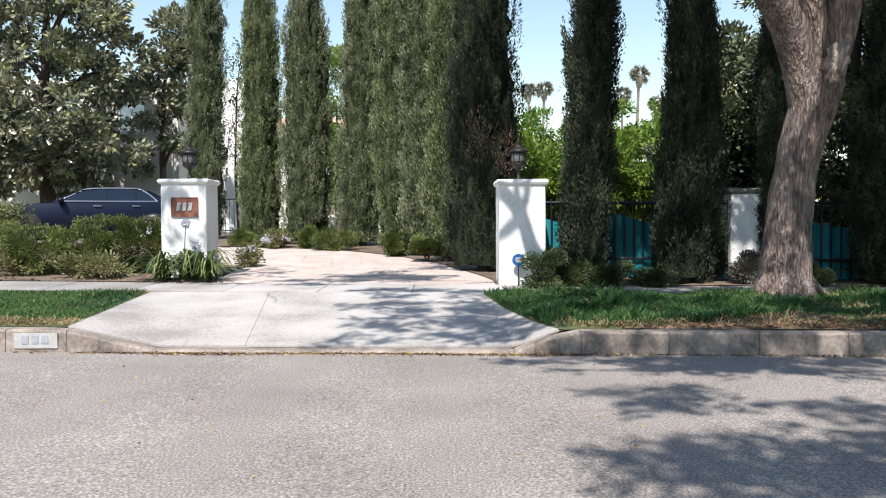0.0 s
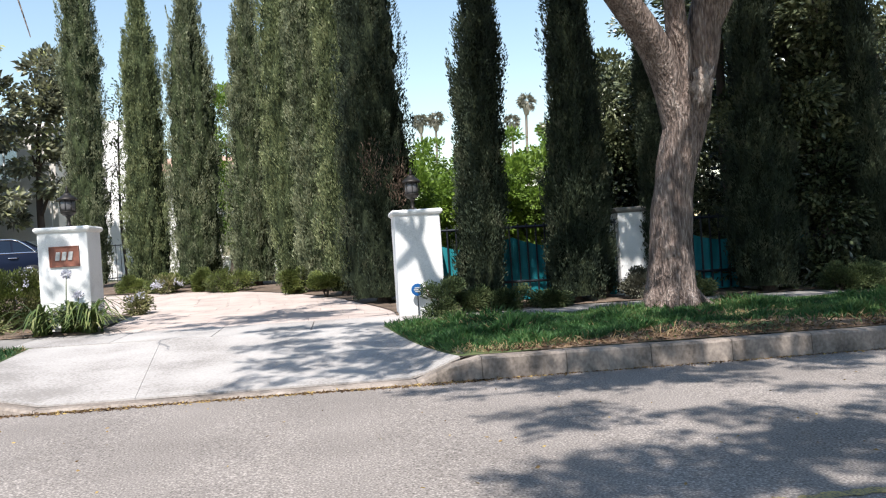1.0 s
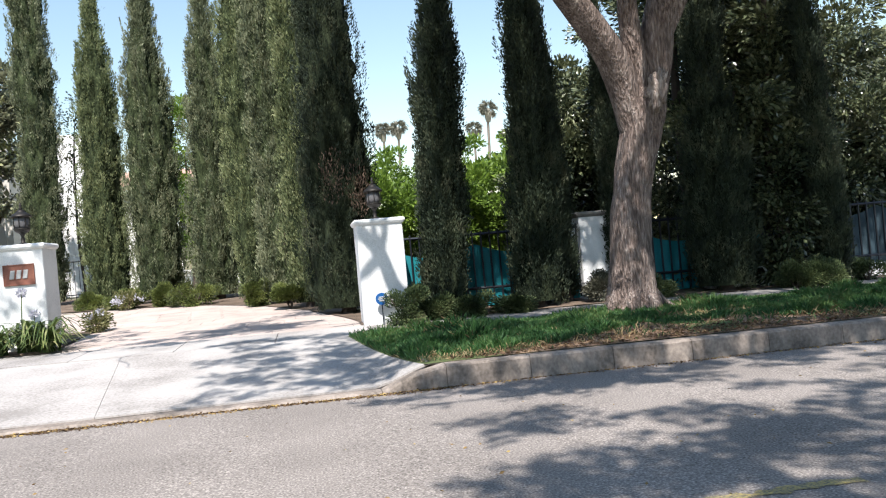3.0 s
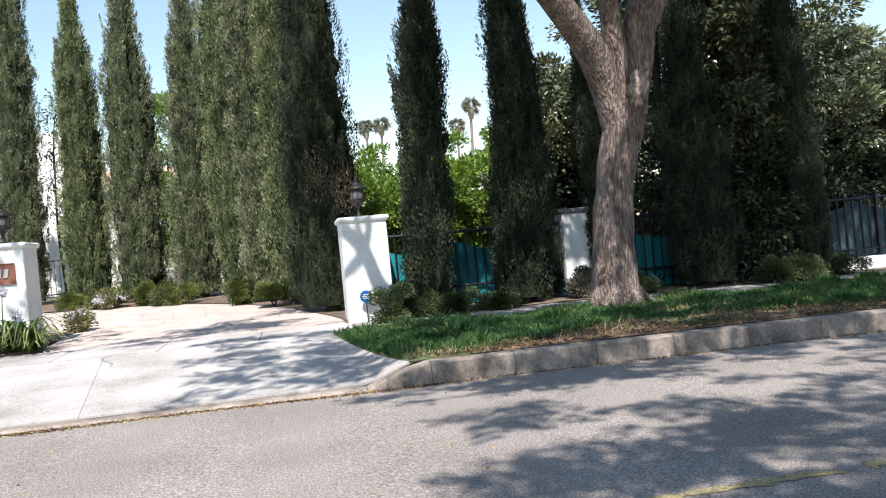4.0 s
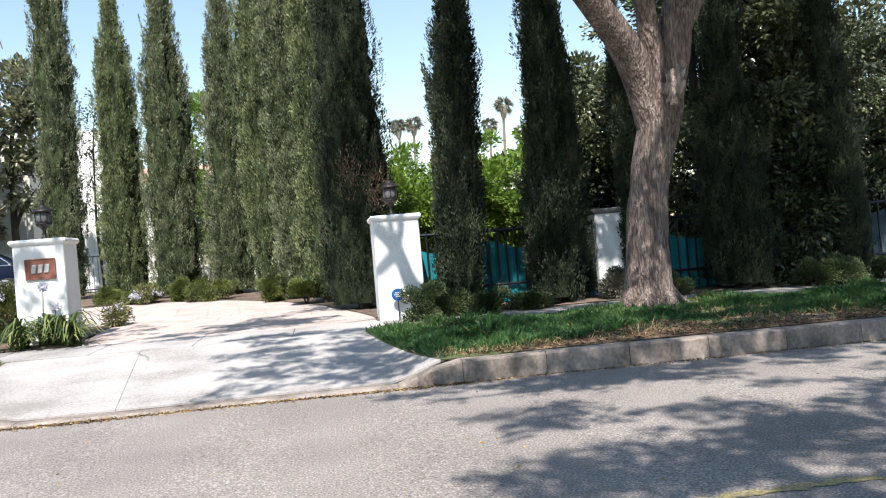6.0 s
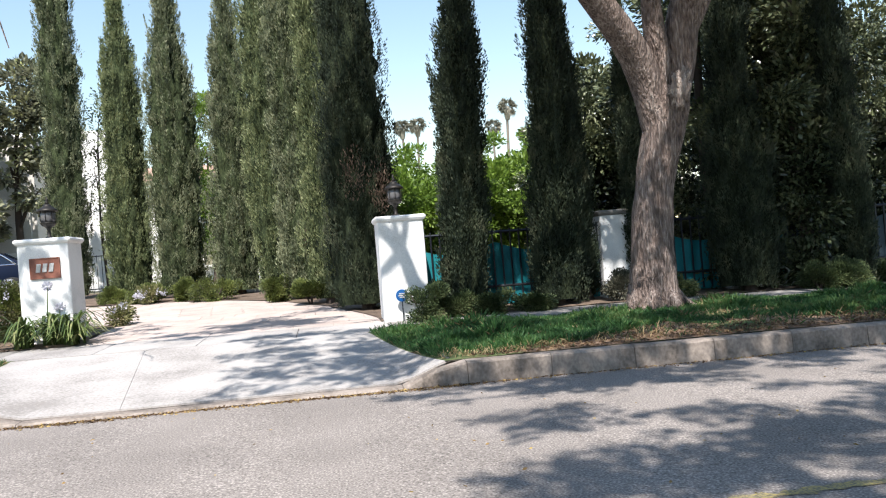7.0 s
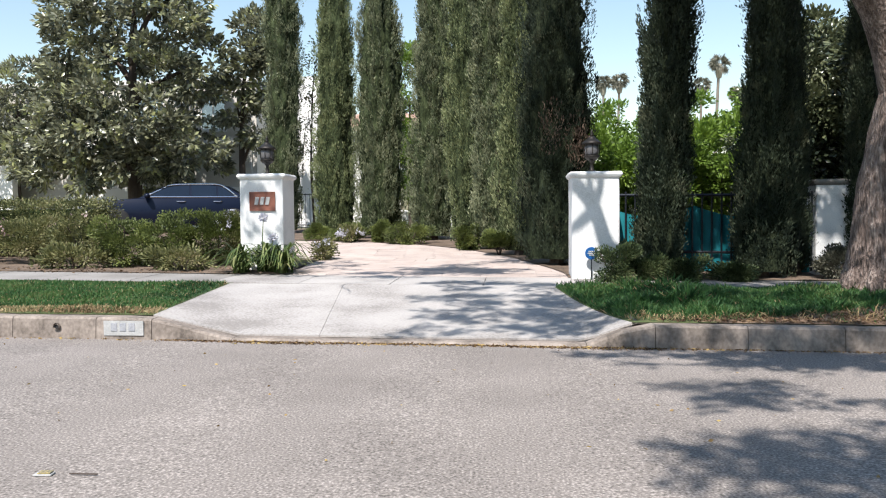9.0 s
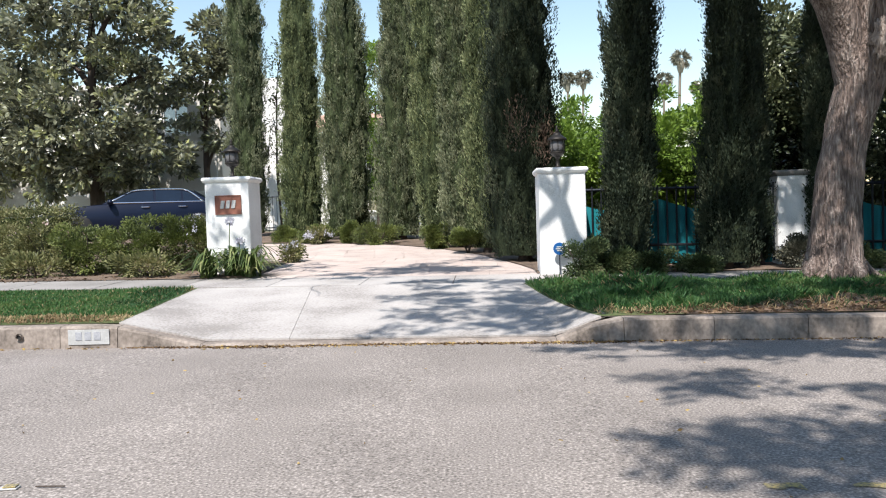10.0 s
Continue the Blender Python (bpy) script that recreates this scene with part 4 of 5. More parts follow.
sprays([(3.77, -1.74, 1.7, 0.9, 28), (1.2, -1.14, 0.7, 0.35, 4), (0.57, -1.72, 0.95, 0.36, 15), (2.27, -1.14, 1.4, 1.0, 18), (-0.15, -1.78, 0.4, 0.12, 4), (1.0, -2.15, 0.9, 0.2, 6), (2.2, -2.1, 0.9, 0.4, 9), (0.1, -0.34, 0.5, 0.05, 3), (3.4, -1.0, 1.6, 0.9, 14), (6.0, -1.2, 2.2, 0.9, 18), (5.07, -0.14, 2.0, 1.4, 26), (7.17, -0.84, 2.0, 2, 16)], 6, tree2)


# extra leaf mass added behind the camera to block sky light
b, d = [], []
g = R(63)
for cx, cy, cz, rx, rz in ((0, -3.4, 6.6, 3.4, 2.0), (-4.2, -3.2, 7.0, 3.0, 1.8), (4.2, -3.4, 7.0, 3.2, 1.8), (0, -5.6, 8.0, 4.0, 1.6)):
    p, q = ball_points(g, 5200, (cx, cy, cz), (rx, 2.4, rz), 0.4)
    b.append(p), d.append(q + g.normal(size=(len(p), 3)))
b, d = np.concatenate(b), np.concatenate(d)
leaves("crown", b, d, g.uniform(0.25, 0.4, len(b)), g.uniform(0.12, 0.2, len(b)), ASHLEAF, tree2, "added leaf mass holding back sky light", 64)
# unseen wall added behind the camera to close off low sky light
closing_wall = part("wall_closing_south", box((-40, -13.0, -0.3), (40, -12.6, 3.2), 0.03), HOUSEW)
tagged(closing_wall, "unseen plain wall added across the street", "wall", kind="structure")


g = R(9)


# ---- broad-leaved trees ----
def crown_tree(name, loc, label, category, group, crowns, n, leaf, size, material, stem_r, seed, limbs=5, barkm=DARKBARK, stem_top=None):
    g = R(seed)
    ob = empty(name, loc, label, category, group)
    top = stem_top or max(c[2] for c in crowns) * 0.75
    items = [limb([(0, 0, -0.1, stem_r * 1.3), (0.03, 0, 0.4, stem_r), (-0.05, 0.05, top * 0.5, stem_r * 0.8), (0.05, 0, top, stem_r * 0.35)], 12, 5, 0.1, seed)]
    pydata("trunk", *items[0], barkm, ob, "", True)
    for i in range(min(limbs, len(crowns))):
        c = crowns[i]
        z0 = min(top * 0.9, max(top * 0.25, c[2] - 1.2))
        pydata("limb", *limb([(0, 0, z0, stem_r * 0.5), (c[0] * 0.4, c[1] * 0.4, z0 + (c[2] - z0) * 0.55, stem_r * 0.35), (c[0], c[1], c[2], stem_r * 0.15)], 8, 4, 0.1, seed + i), barkm, ob, "", True)
    vol = np.array([c[3] * c[4] for c in crowns])
    cnt = (n * vol / vol.sum()).astype(int)
    P, D = [], []
    for c, k in zip(crowns, cnt):
        # sub-clumps on each crown mass
        m = max(6, int(14 * c[3] * c[4]))
        sc, sd = ball_points(g, m, c[:3], (c[3], c[3], c[4]), 0.6)
        kk = max(4, k // m)
        for q, dd in zip(sc, sd):
            b, d = ball_points(g, kk, q, (0.36, 0.36, 0.26), 0.2)
            P.append(b), D.append(d + dd * 0.8 + g.normal(size=(kk, 3)) * 0.4)
    P, D = np.concatenate(P), np.concatenate(D)
    leaves("crown", P, D, g.uniform(0.7, 1.2, len(P)) * leaf, g.uniform(0.7, 1.2, len(P)) * leaf * size, material, ob, "", seed, 0.2, 0.0, 0.35)
    return ob


MY = 24.5
mz = zg(-13, MY)
crown_tree("magnolia_tree", (-12.6, MY, mz), "large glossy magnolia with dense leathery leaves", "tree", "",
           [(0, 0, 4.6, 2.6, 1.7), (-1.6, 0, 3.0, 1.9, 1.3), (1.6, -0.3, 2.9, 1.7, 1.2), (0.4, -0.4, 6.6, 2.3, 1.5), (-1.2, 0, 6.0, 1.9, 1.4), (2.1, 0, 5.3, 1.4, 1.3), (0.3, 0, 8.2, 1.5, 1.2), (1.3, 0, 7.8, 1.3, 1.0), (0, -1.2, 3.4, 2.2, 1.4), (-2.6, 0.2, 4.4, 1.3, 1.2), (0, 1.0, 2.2, 2.6, 0.9), (-1.8, -0.6, 1.9, 1.5, 0.7), (-3.4, 0, 2.6, 1.2, 1.0), (0.6, -0.8, 2.2, 1.2, 0.6), (-2.2, 0, 7.2, 1.0, 1.0)],
           27000, 0.23, 0.56, MAGN, 0.24, 21, 8)
crown_tree("magnolia_tree", (-9.35, 25.8, zg(-9, 25)), "slender magnolia growing against the house wall", "tree", "",
           [(0.3, 0, 5.6, 0.9, 1.1), (-0.2, 0, 4.3, 0.9, 0.8), (0.7, 0, 3.4, 0.7, 0.6), (0.5, 0, 6.6, 0.7, 0.7), (1.0, 0, 4.9, 0.7, 0.8)], 4500, 0.22, 0.56, MAGN, 0.13, 22, 5)
crown_tree("shade_tree", (-18.5, 27, mz), "dense dark green tree beside the house", "tree", "", [(0, 0, 4.0, 2.4, 1.8), (0.6, 0, 5.2, 1.8, 1.2), (-1, 0, 3, 2, 1.4)], 12000, 0.2, 0.45, MAGN, 0.2, 23)

# bright green hedge trees behind the fence
for i, (x, y, h, w) in enumerate([(1.0, 24, 3.5, 1.7), (3.2, 24.5, 3.9, 1.9), (5.6, 25, 4.3, 2.0), (8.4, 25, 4.5, 2.0), (2.2, 19.5, 2.7, 1.4), (4.6, 19, 2.7, 1.5), (6.8, 19, 3.0, 1.5), (-4.1, 30.0, 6.9, 1.2)]):
    crown_tree("hedge_tree", (x, y, zg(x, y)), "bright yellow-green leafy tree lit by the sun", "tree", "garden trees", [(0, 0, h * 0.72, w, h * 0.33), (w * 0.5, 0, h * 0.4, w * 0.9, h * 0.36), (-w * 0.5, 0, h * 0.45, w * 0.9, h * 0.36)], 13500, 0.14, 0.55, LIME, 0.12, 31 + i, 3)

# dark laurels massed at the back of the east side
for i, (x, y, h, w) in enumerate([(7.35, 10.78, 5.2, 0.36), (6.7, 12.4, 6.4, 1.1), (6.85, 11.35, 5.6, 0.7), (8.2, 13.0, 6.2, 1.3), (5.45, 14.2, 3.9, 0.9), (9.9, 13.8, 4.3, 1.4), (7.4, 15.5, 6.2, 1.3), (4.85, 13.3, 3.4, 0.55), (9.2, 16.5, 5.6, 1.6), (7.9, 11.6, 5.0, 0.7), (9.6, 12.5, 4.6, 1.0), (11.2, 14.8, 4.4, 1.4), (10.6, 17.5, 5.0, 1.6), (12.4, 13.6, 3.6, 1.1), (10.9, 12.9, 2.8, 0.9), (14.2, 14.6, 4.0, 1.4), (7.6, 18.6, 4.4, 1.6), (6.2, 18.2, 3.6, 1.3)]):
    cr = [(g.normal() * 0.2 * w, g.normal() * 0.2 * w, z, w * (0.75 + 0.35 * g.rand()), h * 0.16) for z in np.linspace(0.5, h, 7)]
    crown_tree("laurel_tree", (x, y, zg(x, y)), "dense dark glossy laurel tree in shade", "tree", "laurel trees", cr, 17000, 0.115, 0.5, DARKLEAF, 0.1, 51 + i, 4, stem_top=h * 0.9)


crown_tree("shade_tree", (13.4, 17.5, zg(13, 17)), "grey-green leafy tree lit from above", "tree", "", [(0, 0, 3.4, 1.9, 1.6), (-1.6, 0, 3.0, 1.6, 1.4), (1.2, 0, 4.4, 1.6, 1.0), (-0.8, 0, 4.6, 1.4, 0.9), (0, 0, 1.6, 2.2, 1.1)], 14000, 0.15, 0.45, MAGN, 0.16, 25)
crown_tree("young_tree", (-6.05, 22.6, zg(-6, 22)), "thin twiggy young tree with sparse leaves", "tree", "", [(0.1, 0, 4.6, 0.3, 0.5), (-0.1, 0, 3.6, 0.3, 0.5), (0.05, 0, 2.6, 0.28, 0.4), (0.2, 0, 5.4, 0.2, 0.4)], 900, 0.1, 0.5, DARKLEAF, 0.04, 26, 4)

# ---- palms on the skyline ----
def palm(x, y, h, seed, lean=0.0):
    g = R(seed)
    ob = empty("fan_palm", (x, y, 0.7), "very tall slender fan palm on the skyline", "palm tree", "skyline palms")
    pydata("trunk", *limb([(0, 0, -0.5, 0.26), (lean * 0.3, 0, h * 0.4, 0.17), (lean, 0, h, 0.13)], 10, 5, 0.05, seed), PALMBARK, ob, "", True)
    n = 46
    B, D, L = [], [], []
    for k in range(n):
        a, e = g.rand() * 6.283, g.uniform(-0.9, 1.2)
        w = np.array((math.cos(a) * math.cos(e), math.sin(a) * math.cos(e), math.sin(e)))
        hub = np.array((lean, 0, h)) + w * g.uniform(0.35, 0.65)
        for _ in range(16):
            B.append(hub), D.append(w + g.normal(size=3) * 0.42), L.append(g.uniform(0.4, 0.75))
    leaves("crown", np.array(B), np.array(D), np.array(L), np.array(L) * 0.16, PALMF, ob, "grey-green fan fronds", seed, 0.1, 0.2)
    bm = lathe([(0.24, h - 1.4), (0.34, h - 1.0), (0.38, h - 0.4), (0.25, h)], 12)
    bmesh.ops.transform(bm, verts=bm.verts, matrix=Matrix.Translation((lean, 0, 0)))
    part("skirt", bm, PALMF, ob, "brown dead frond skirt")


PALM_AT = [(19.9, 80, 15.6, 1, 0.5), (10.3, 90, 15.7, 2, -0.25), (11.5, 90, 15.9, 3, 0.4), (21.3, 92, 15.5, 4, 0.2), (23.6, 85, 13.2, 5, 0.0)]
for x, y, h, sd, ln in PALM_AT:
    palm(x, y, h, sd, ln)


# ---- clipped and loose shrubs ----
def shrub(name, x, y, rx, ry, h, material, label, n, leaf, seed, z=None, group="", bloom=None, bn=0, category="shrub"):
    g = R(seed)
    zz = zg(x, y) if z is None else z
    ob = empty(name, (x, y, zz), label, category, group)
    for i in range(3):
        a = 2.1 * i + seed
        pydata("stem", *limb([(0, 0, -0.03, 0.02), (0.3 * rx * math.cos(a), 0.3 * ry * math.sin(a), h * 0.4, 0.012), (0.6 * rx * math.cos(a), 0.6 * ry * math.sin(a), h * 0.75, 0.006)], 5, 3, 0, seed), DARKBARK, ob)
    m = max(8, int(26 * rx * ry * 4))
    P, D = [], []
    for _ in range(m):
        d = g.normal(size=3)
        d /= np.linalg.norm(d)
        q = d * (0.45 + 0.5 * g.rand()) * np.array((rx, ry, h * 0.5)) + (0, 0, h * 0.5)
        k = n // m
        b, dd = ball_points(g, k, q, (0.16, 0.16, 0.12), 0.2)
        b[:, 2] = np.maximum(b[:, 2], 0.01)
        P.append(b), D.append(dd + d * 0.9 + (0, 0, 0.4))
    P, D = np.concatenate(P), np.concatenate(D)
    leaves("foliage", P, D, g.uniform(0.7, 1.3, len(P)) * leaf, g.uniform(0.4, 0.65, len(P)) * leaf, material, ob, "", seed, 0.25, 0.0, 0.4)
    if bloom:
        d = g.normal(size=(bn, 3))
        d[:, 2] = np.abs(d[:, 2])
        d /= np.linalg.norm(d, axis=1)[:, None]
        cc = d * np.array((rx, ry, h * 0.5)) * 0.98 + (0, 0, h * 0.5)
        P = np.repeat(cc, 14, 0) + g.normal(size=(bn * 14, 3)) * 0.03
        leaves("blossom", P, g.normal(size=(bn * 14, 3)), 0.045, 0.035, bloom, ob, "small pale blossoms", seed + 1)
    return ob


def hedge_run(name, x0, x1, y0, y1, h, material, label, n, leaf, seed, rag=0.08):
    """A clipped hedge with a dense face and an uneven top."""
    g = R(seed)
    xm, ym = (x0 + x1) / 2, (y0 + y1) / 2
    ob = empty(name, (xm, ym, zg(xm, ym)), label, "hedge")
    w, d = (x1 - x0) / 2, (y1 - y0) / 2
    # solid dark block behind the leaves, painted as the hedge's inner shade
    bm = box((-w * 0.97, -d * 0.8, 0.05), (w * 0.97, d * 0.8, h * 0.9), 0.05)
    part("foliage_core", bm, CYPCORE, ob, "solid dark core standing in for shade between leaves")
    face = g.choice(4, n, p=[0.52, 0.34, 0.07, 0.07])
    u, v = g.uniform(-1, 1, n), g.rand(n)
    P = np.zeros((n, 3))
    D = np.zeros((n, 3))
    for i in range(n):
        k = face[i]
        bulge = rag * noise.noise(Vector((u[i] * w * 1.6 + seed, v[i] * 1.7, k)))
        if k == 0:
            P[i], D[i] = (u[i] * w, -d - bulge * 1.6, v[i] * h), (0, -1, 0.6)
        elif k == 1:
            P[i], D[i] = (u[i] * w, (2 * v[i] - 1) * d, h + bulge), (0, -0.2, 1)
        else:
            P[i], D[i] = ((1 if k == 2 else -1) * (w + bulge), (2 * v[i] - 1) * d, g.rand() * h), (1 if k == 2 else -1, -0.3, 0.5)
    P += g.normal(size=(n, 3)) * 0.05
    P[:, 2] = np.maximum(P[:, 2], 0.02)
    D += g.normal(size=(n, 3)) * 0.6
    leaves("foliage", P, D, g.uniform(0.7, 1.3, n) * leaf, g.uniform(0.4, 0.6, n) * leaf, material, ob, "small olive-green leaves", seed, 0.25, 0.0, 0.3)
    return ob


hedge_run("hedge", -16.0, -7.75, 13.3, 14.4, 0.94, HEDGE, "long clipped olive-green hedge behind the pavement", 26000, 0.055, 71)
for i, (x, y, rx, ry, h) in enumerate([(-10.6, 12.2, 0.8, 0.6, 0.85), (-9.4, 12.3, 0.8, 0.6, 0.8), (-8.2, 12.4, 0.75, 0.6, 0.86), (-7.2, 12.3, 0.7, 0.6, 0.84)]):
    shrub("rose_shrub", x, y, rx, ry, h, HEDGE, "loose shrub with faded pink blossoms", 7600, 0.044, 81 + i, group="bed shrubs", bloom=ROSE, bn=12)
for i, (x, y, rx, ry, h) in enumerate([(-6.3, 11.9, 0.6, 0.55, 0.88), (-5.5, 12.0, 0.62, 0.55, 0.93), (-4.85, 12.2, 0.55, 0.5, 0.9)]):
    shrub("boxwood_shrub", x, y, rx, ry, h, BOX, "full green rounded shrub beside a white pillar", 8000, 0.044, 91 + i, group="bed shrubs")
shrub("plumbago_shrub", -4.6, 12.3, 0.36, 0.36, 0.9, HEDGE, "shrub with pale lilac blossoms by the pillar", 2600, 0.05, 95, group="flowering shrubs", bloom=BLOOM, bn=30)
shrub("plumbago_shrub", -3.4, 13.3, 0.16, 0.25, 0.36, HEDGE, "shrub with pale lilac blossoms by the pillar", 1400, 0.05, 96, group="flowering shrubs", bloom=BLOOM, bn=7)
shrub("groundcover_shrub", -6.9, 11.45, 0.6, 0.35, 0.34, HEDGE, "low spreading leafy groundcover in soil", 2200, 0.06, 97, group="bed shrubs")
shrub("groundcover_shrub", -5.1, 11.3, 0.5, 0.32, 0.4, HEDGE, "low spreading leafy groundcover in soil", 2200, 0.06, 98, group="bed shrubs")
for i, (x, y, rx, h) in enumerate([(-4.95, 18.9, 0.4, 0.34), (-4.05, 18.2, 0.42, 0.42), (-3.15, 17.95, 0.17, 0.5), (-2.42, 17.4, 0.6, 0.52), (-0.97, 15.75, 0.42, 0.56), (-0.3, 14.5, 0.32, 0.5)]):
    shrub("boxwood_shrub", x, y, rx, rx * 0.75, h, BOX, "low rounded boxwood at the foot of cypresses", 6500, 0.042, 101 + i, group="border shrubs")
shrub("plumbago_shrub", -3.9, 17.9, 0.3, 0.3, 0.36, HEDGE, "low shrub with pale blossoms by the driveway", 900, 0.05, 110, group="flowering shrubs", bloom=BLOOM, bn=26)
# east border shrubs, most with the shade-darkened leaf
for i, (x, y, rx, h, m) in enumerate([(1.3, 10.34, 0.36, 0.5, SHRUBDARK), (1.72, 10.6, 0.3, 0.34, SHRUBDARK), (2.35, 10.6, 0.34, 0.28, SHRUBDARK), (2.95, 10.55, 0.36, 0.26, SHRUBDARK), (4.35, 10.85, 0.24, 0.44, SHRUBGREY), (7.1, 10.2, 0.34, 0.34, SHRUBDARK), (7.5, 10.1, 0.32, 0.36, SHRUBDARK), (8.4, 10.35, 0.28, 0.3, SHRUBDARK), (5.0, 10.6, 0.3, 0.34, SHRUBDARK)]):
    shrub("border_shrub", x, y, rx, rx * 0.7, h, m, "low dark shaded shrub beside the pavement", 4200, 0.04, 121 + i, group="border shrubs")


# ---- agapanthus clumps ----
def agapanthus(x, y, seed, stalks):
    g = R(seed)
    ob = empty("agapanthus", (x, y, zg(x, y)), "clump of arching green strap leaves in soil", "plant", "agapanthus clumps")
    V, F = [], []
    for k in range(80):
        a, ln, w, rise = g.rand() * 6.283, g.uniform(0.36, 0.64), g.uniform(0.013, 0.021), g.uniform(0.8, 1.9)
        o = len(V)
        bx, by = 0.05 * g.randn(), 0.04 * g.randn()
        for j in range(7):
            t = j / 6
            rr = ln * (t * 0.55 + 0.45 * t * t)
            z = rise * ln * (1.45 * t - 1.25 * t * t)
            ww = w * (1 - 0.85 * t ** 3)
            px, py = bx + math.cos(a) * rr, by + math.sin(a) * rr
            V += [(px - math.sin(a) * ww, py + math.cos(a) * ww, max(z, 0.01)), (px, py, max(z - 0.35 * ww, 0.005)), (px + math.sin(a) * ww, py - math.cos(a) * ww, max(z, 0.01))]
        for j in range(6):
            for q in (0, 1):
                F.append((o + 3 * j + q, o + 3 * j + q + 1, o + 3 * j + q + 4, o + 3 * j + q + 3))
    pydata("foliage", V, F, STRAP, ob, "", True)
    for sx, h in stalks:
        pydata("stalk", *tube_arrays([(sx, 0.0, 0), (sx + 0.01, -0.01, h * 0.5), (sx + 0.03, 0, h)], [0.009, 0.008, 0.006], 6), STRAP, ob)
        n = 150
        b, d = ball_points(g, n, (sx + 0.03, 0, h + 0.02), (0.05, 0.05, 0.035), 0.2)
        leaves("flower_head", b, d + (0, 0, 0.3), 0.05, 0.02, BLOOM, ob, "pale lilac flower head", seed)
    return ob


agapanthus(-4.05, 11.0, 132, [])
agapanthus(-3.7, 11.12, 133, [(-0.06, 0.8), (0.08, 0.5)])
agapanthus(-3.42, 11.05, 134, [])


# ---- grass ----
def grass(name, x0f, x1f, seed, n, label, shade):
    g = R(seed)
    B, D, L, dry = [], [], [], []
    for _ in range(n):
        y = g.uniform(6.84, 9.5)
        a, b = x0f(y), x1f(y)
        x = a + (b - a) * g.rand()
        y = min(y, walk_edge(x) - 0.02)
        p = noise.noise(Vector((x * 0.9, y * 1.1, seed)))
        edge = y < 7.2 + 0.25 * noise.noise(Vector((x * 1.5, 0, seed)))
        bare = shade and (y < bare_edge(x) + 0.25 * p or ((x - 4.6) / 1.3) ** 2 + ((y - 8.3) / 0.4) ** 2 < 0.5 + 0.6 * p)
        if bare and g.rand() < 0.9:
            continue
        if shade and edge and g.rand() < 0.7:
            continue
        tuft = max(0.0, noise.noise(Vector((x * 3.1, y * 3.1, seed + 7))))
        h = (0.045 + 0.05 * g.rand()) * (1 + 0.7 * p) * ((1.1 + 2.2 * tuft) if shade else 0.75)
        B.append((x, y, zg(x, y) + 0.004))
        D.append((0.5 * g.randn(), 0.5 * g.randn(), 1.0))
        L.append(h)
        dry.append(g.rand() < ((0.6 if shade else 0.9) if edge else (0.5 if bare else (0.03 if shade else 0.08) + 0.12 * (p > 0.35))))
    B, D, L, dry = np.array(B), np.array(D), np.array(L), np.array(dry)
    ob = leaves(name, B[~dry], D[~dry], L[~dry], 0.007 + 0.035 * L[~dry], GRASS, None, "", seed, 0.15, 0.15)
    tagged(ob, label, "grass", kind="stuff")
    ob = leaves("dry_grass", B[dry], D[dry] * (1.1, 1.1, 0.8), L[dry] * 1.0, 0.009, DRYGRASS, None, "", seed + 1, 0.1, 0.2)
    tagged(ob, "dry straw-coloured grass along the kerb edge", "grass", kind="stuff")


grass("grass_west", lambda y: -10.5, lawn_l, 141, 70000, "short green lawn grass in sun", False)
grass("grass_east", lawn_r, lambda y: 11.0, 142, 100000, "long uneven green grass in dappled shade", True)

# leaf litter along the gutter and on the bare soil
g = R(151)
n = 900
x = np.concatenate([g.uniform(-2.6, 1.2, 420), g.uniform(-6, 9, n - 420)])
y = 6.655 - np.abs(g.normal(size=n)) * 0.045
B = np.stack([x, y, GRADE * x + 0.006], 1)
tagged(leaves("leaf_litter", B, g.normal(size=(n, 3)) * (1, 1, 0.12), g.uniform(0.015, 0.045, n), g.uniform(0.01, 0.02, n), LITTER, None, "", 5), "dry yellow-brown leaves along the gutter", "fallen leaves", kind="stuff")
n = 2600
x = np.concatenate([g.uniform(-3.2, 1.3, 1800), g.uniform(1.3, 9, 800)])
y = 6.652 - np.abs(g.normal(size=n)) * 0.03 * (1 + 0.8 * np.sin(x * 2.3))
B = np.stack([x, y, GRADE * x + 0.005], 1)
tagged(leaves("gutter_debris", B, g.normal(size=(n, 3)) * (1, 0.6, 0.12), g.uniform(0.012, 0.04, n), g.uniform(0.008, 0.018, n), MULCH, None, "", 9), "dark dirt and crumbled leaves in the gutter", "debris", kind="stuff")
n = 6200
x, y = g.uniform(1.3, 9.0, n), 6.85 + np.abs(g.normal(size=n)) * 0.35 + (g.rand(n) < 0.3) * g.rand(n) * 1.2
B = np.array([(a, b, zg(a, b) + 0.012) for a, b in zip(x, y)])
tagged(leaves("leaf_litter", B, g.normal(size=(n, 3)) * (1, 1, 0.2), g.uniform(0.02, 0.06, n), g.uniform(0.012, 0.025, n), MULCH, None, "", 6), "dry brown leaves on bare soil", "fallen leaves", kind="stuff")
n = 500
x, y = g.uniform(-11, -4, n), g.uniform(10.85, 11.6, n)
B = np.array([(a, b, zg(a, b) + 0.015) for a, b in zip(x, y)])
tagged(leaves("mulch", B, g.normal(size=(n, 3)) * (1, 1, 0.2), g.uniform(0.03, 0.08, n), g.uniform(0.012, 0.03, n), MULCH, None, "", 7), "brown mulch flakes on the soil bed", "mulch", kind="stuff")
n = 160
x, y = g.uniform(-6, 8, n), g.uniform(2.5, 6.3, n)
B = np.stack([x, y, GRADE * x + 0.004], 1)
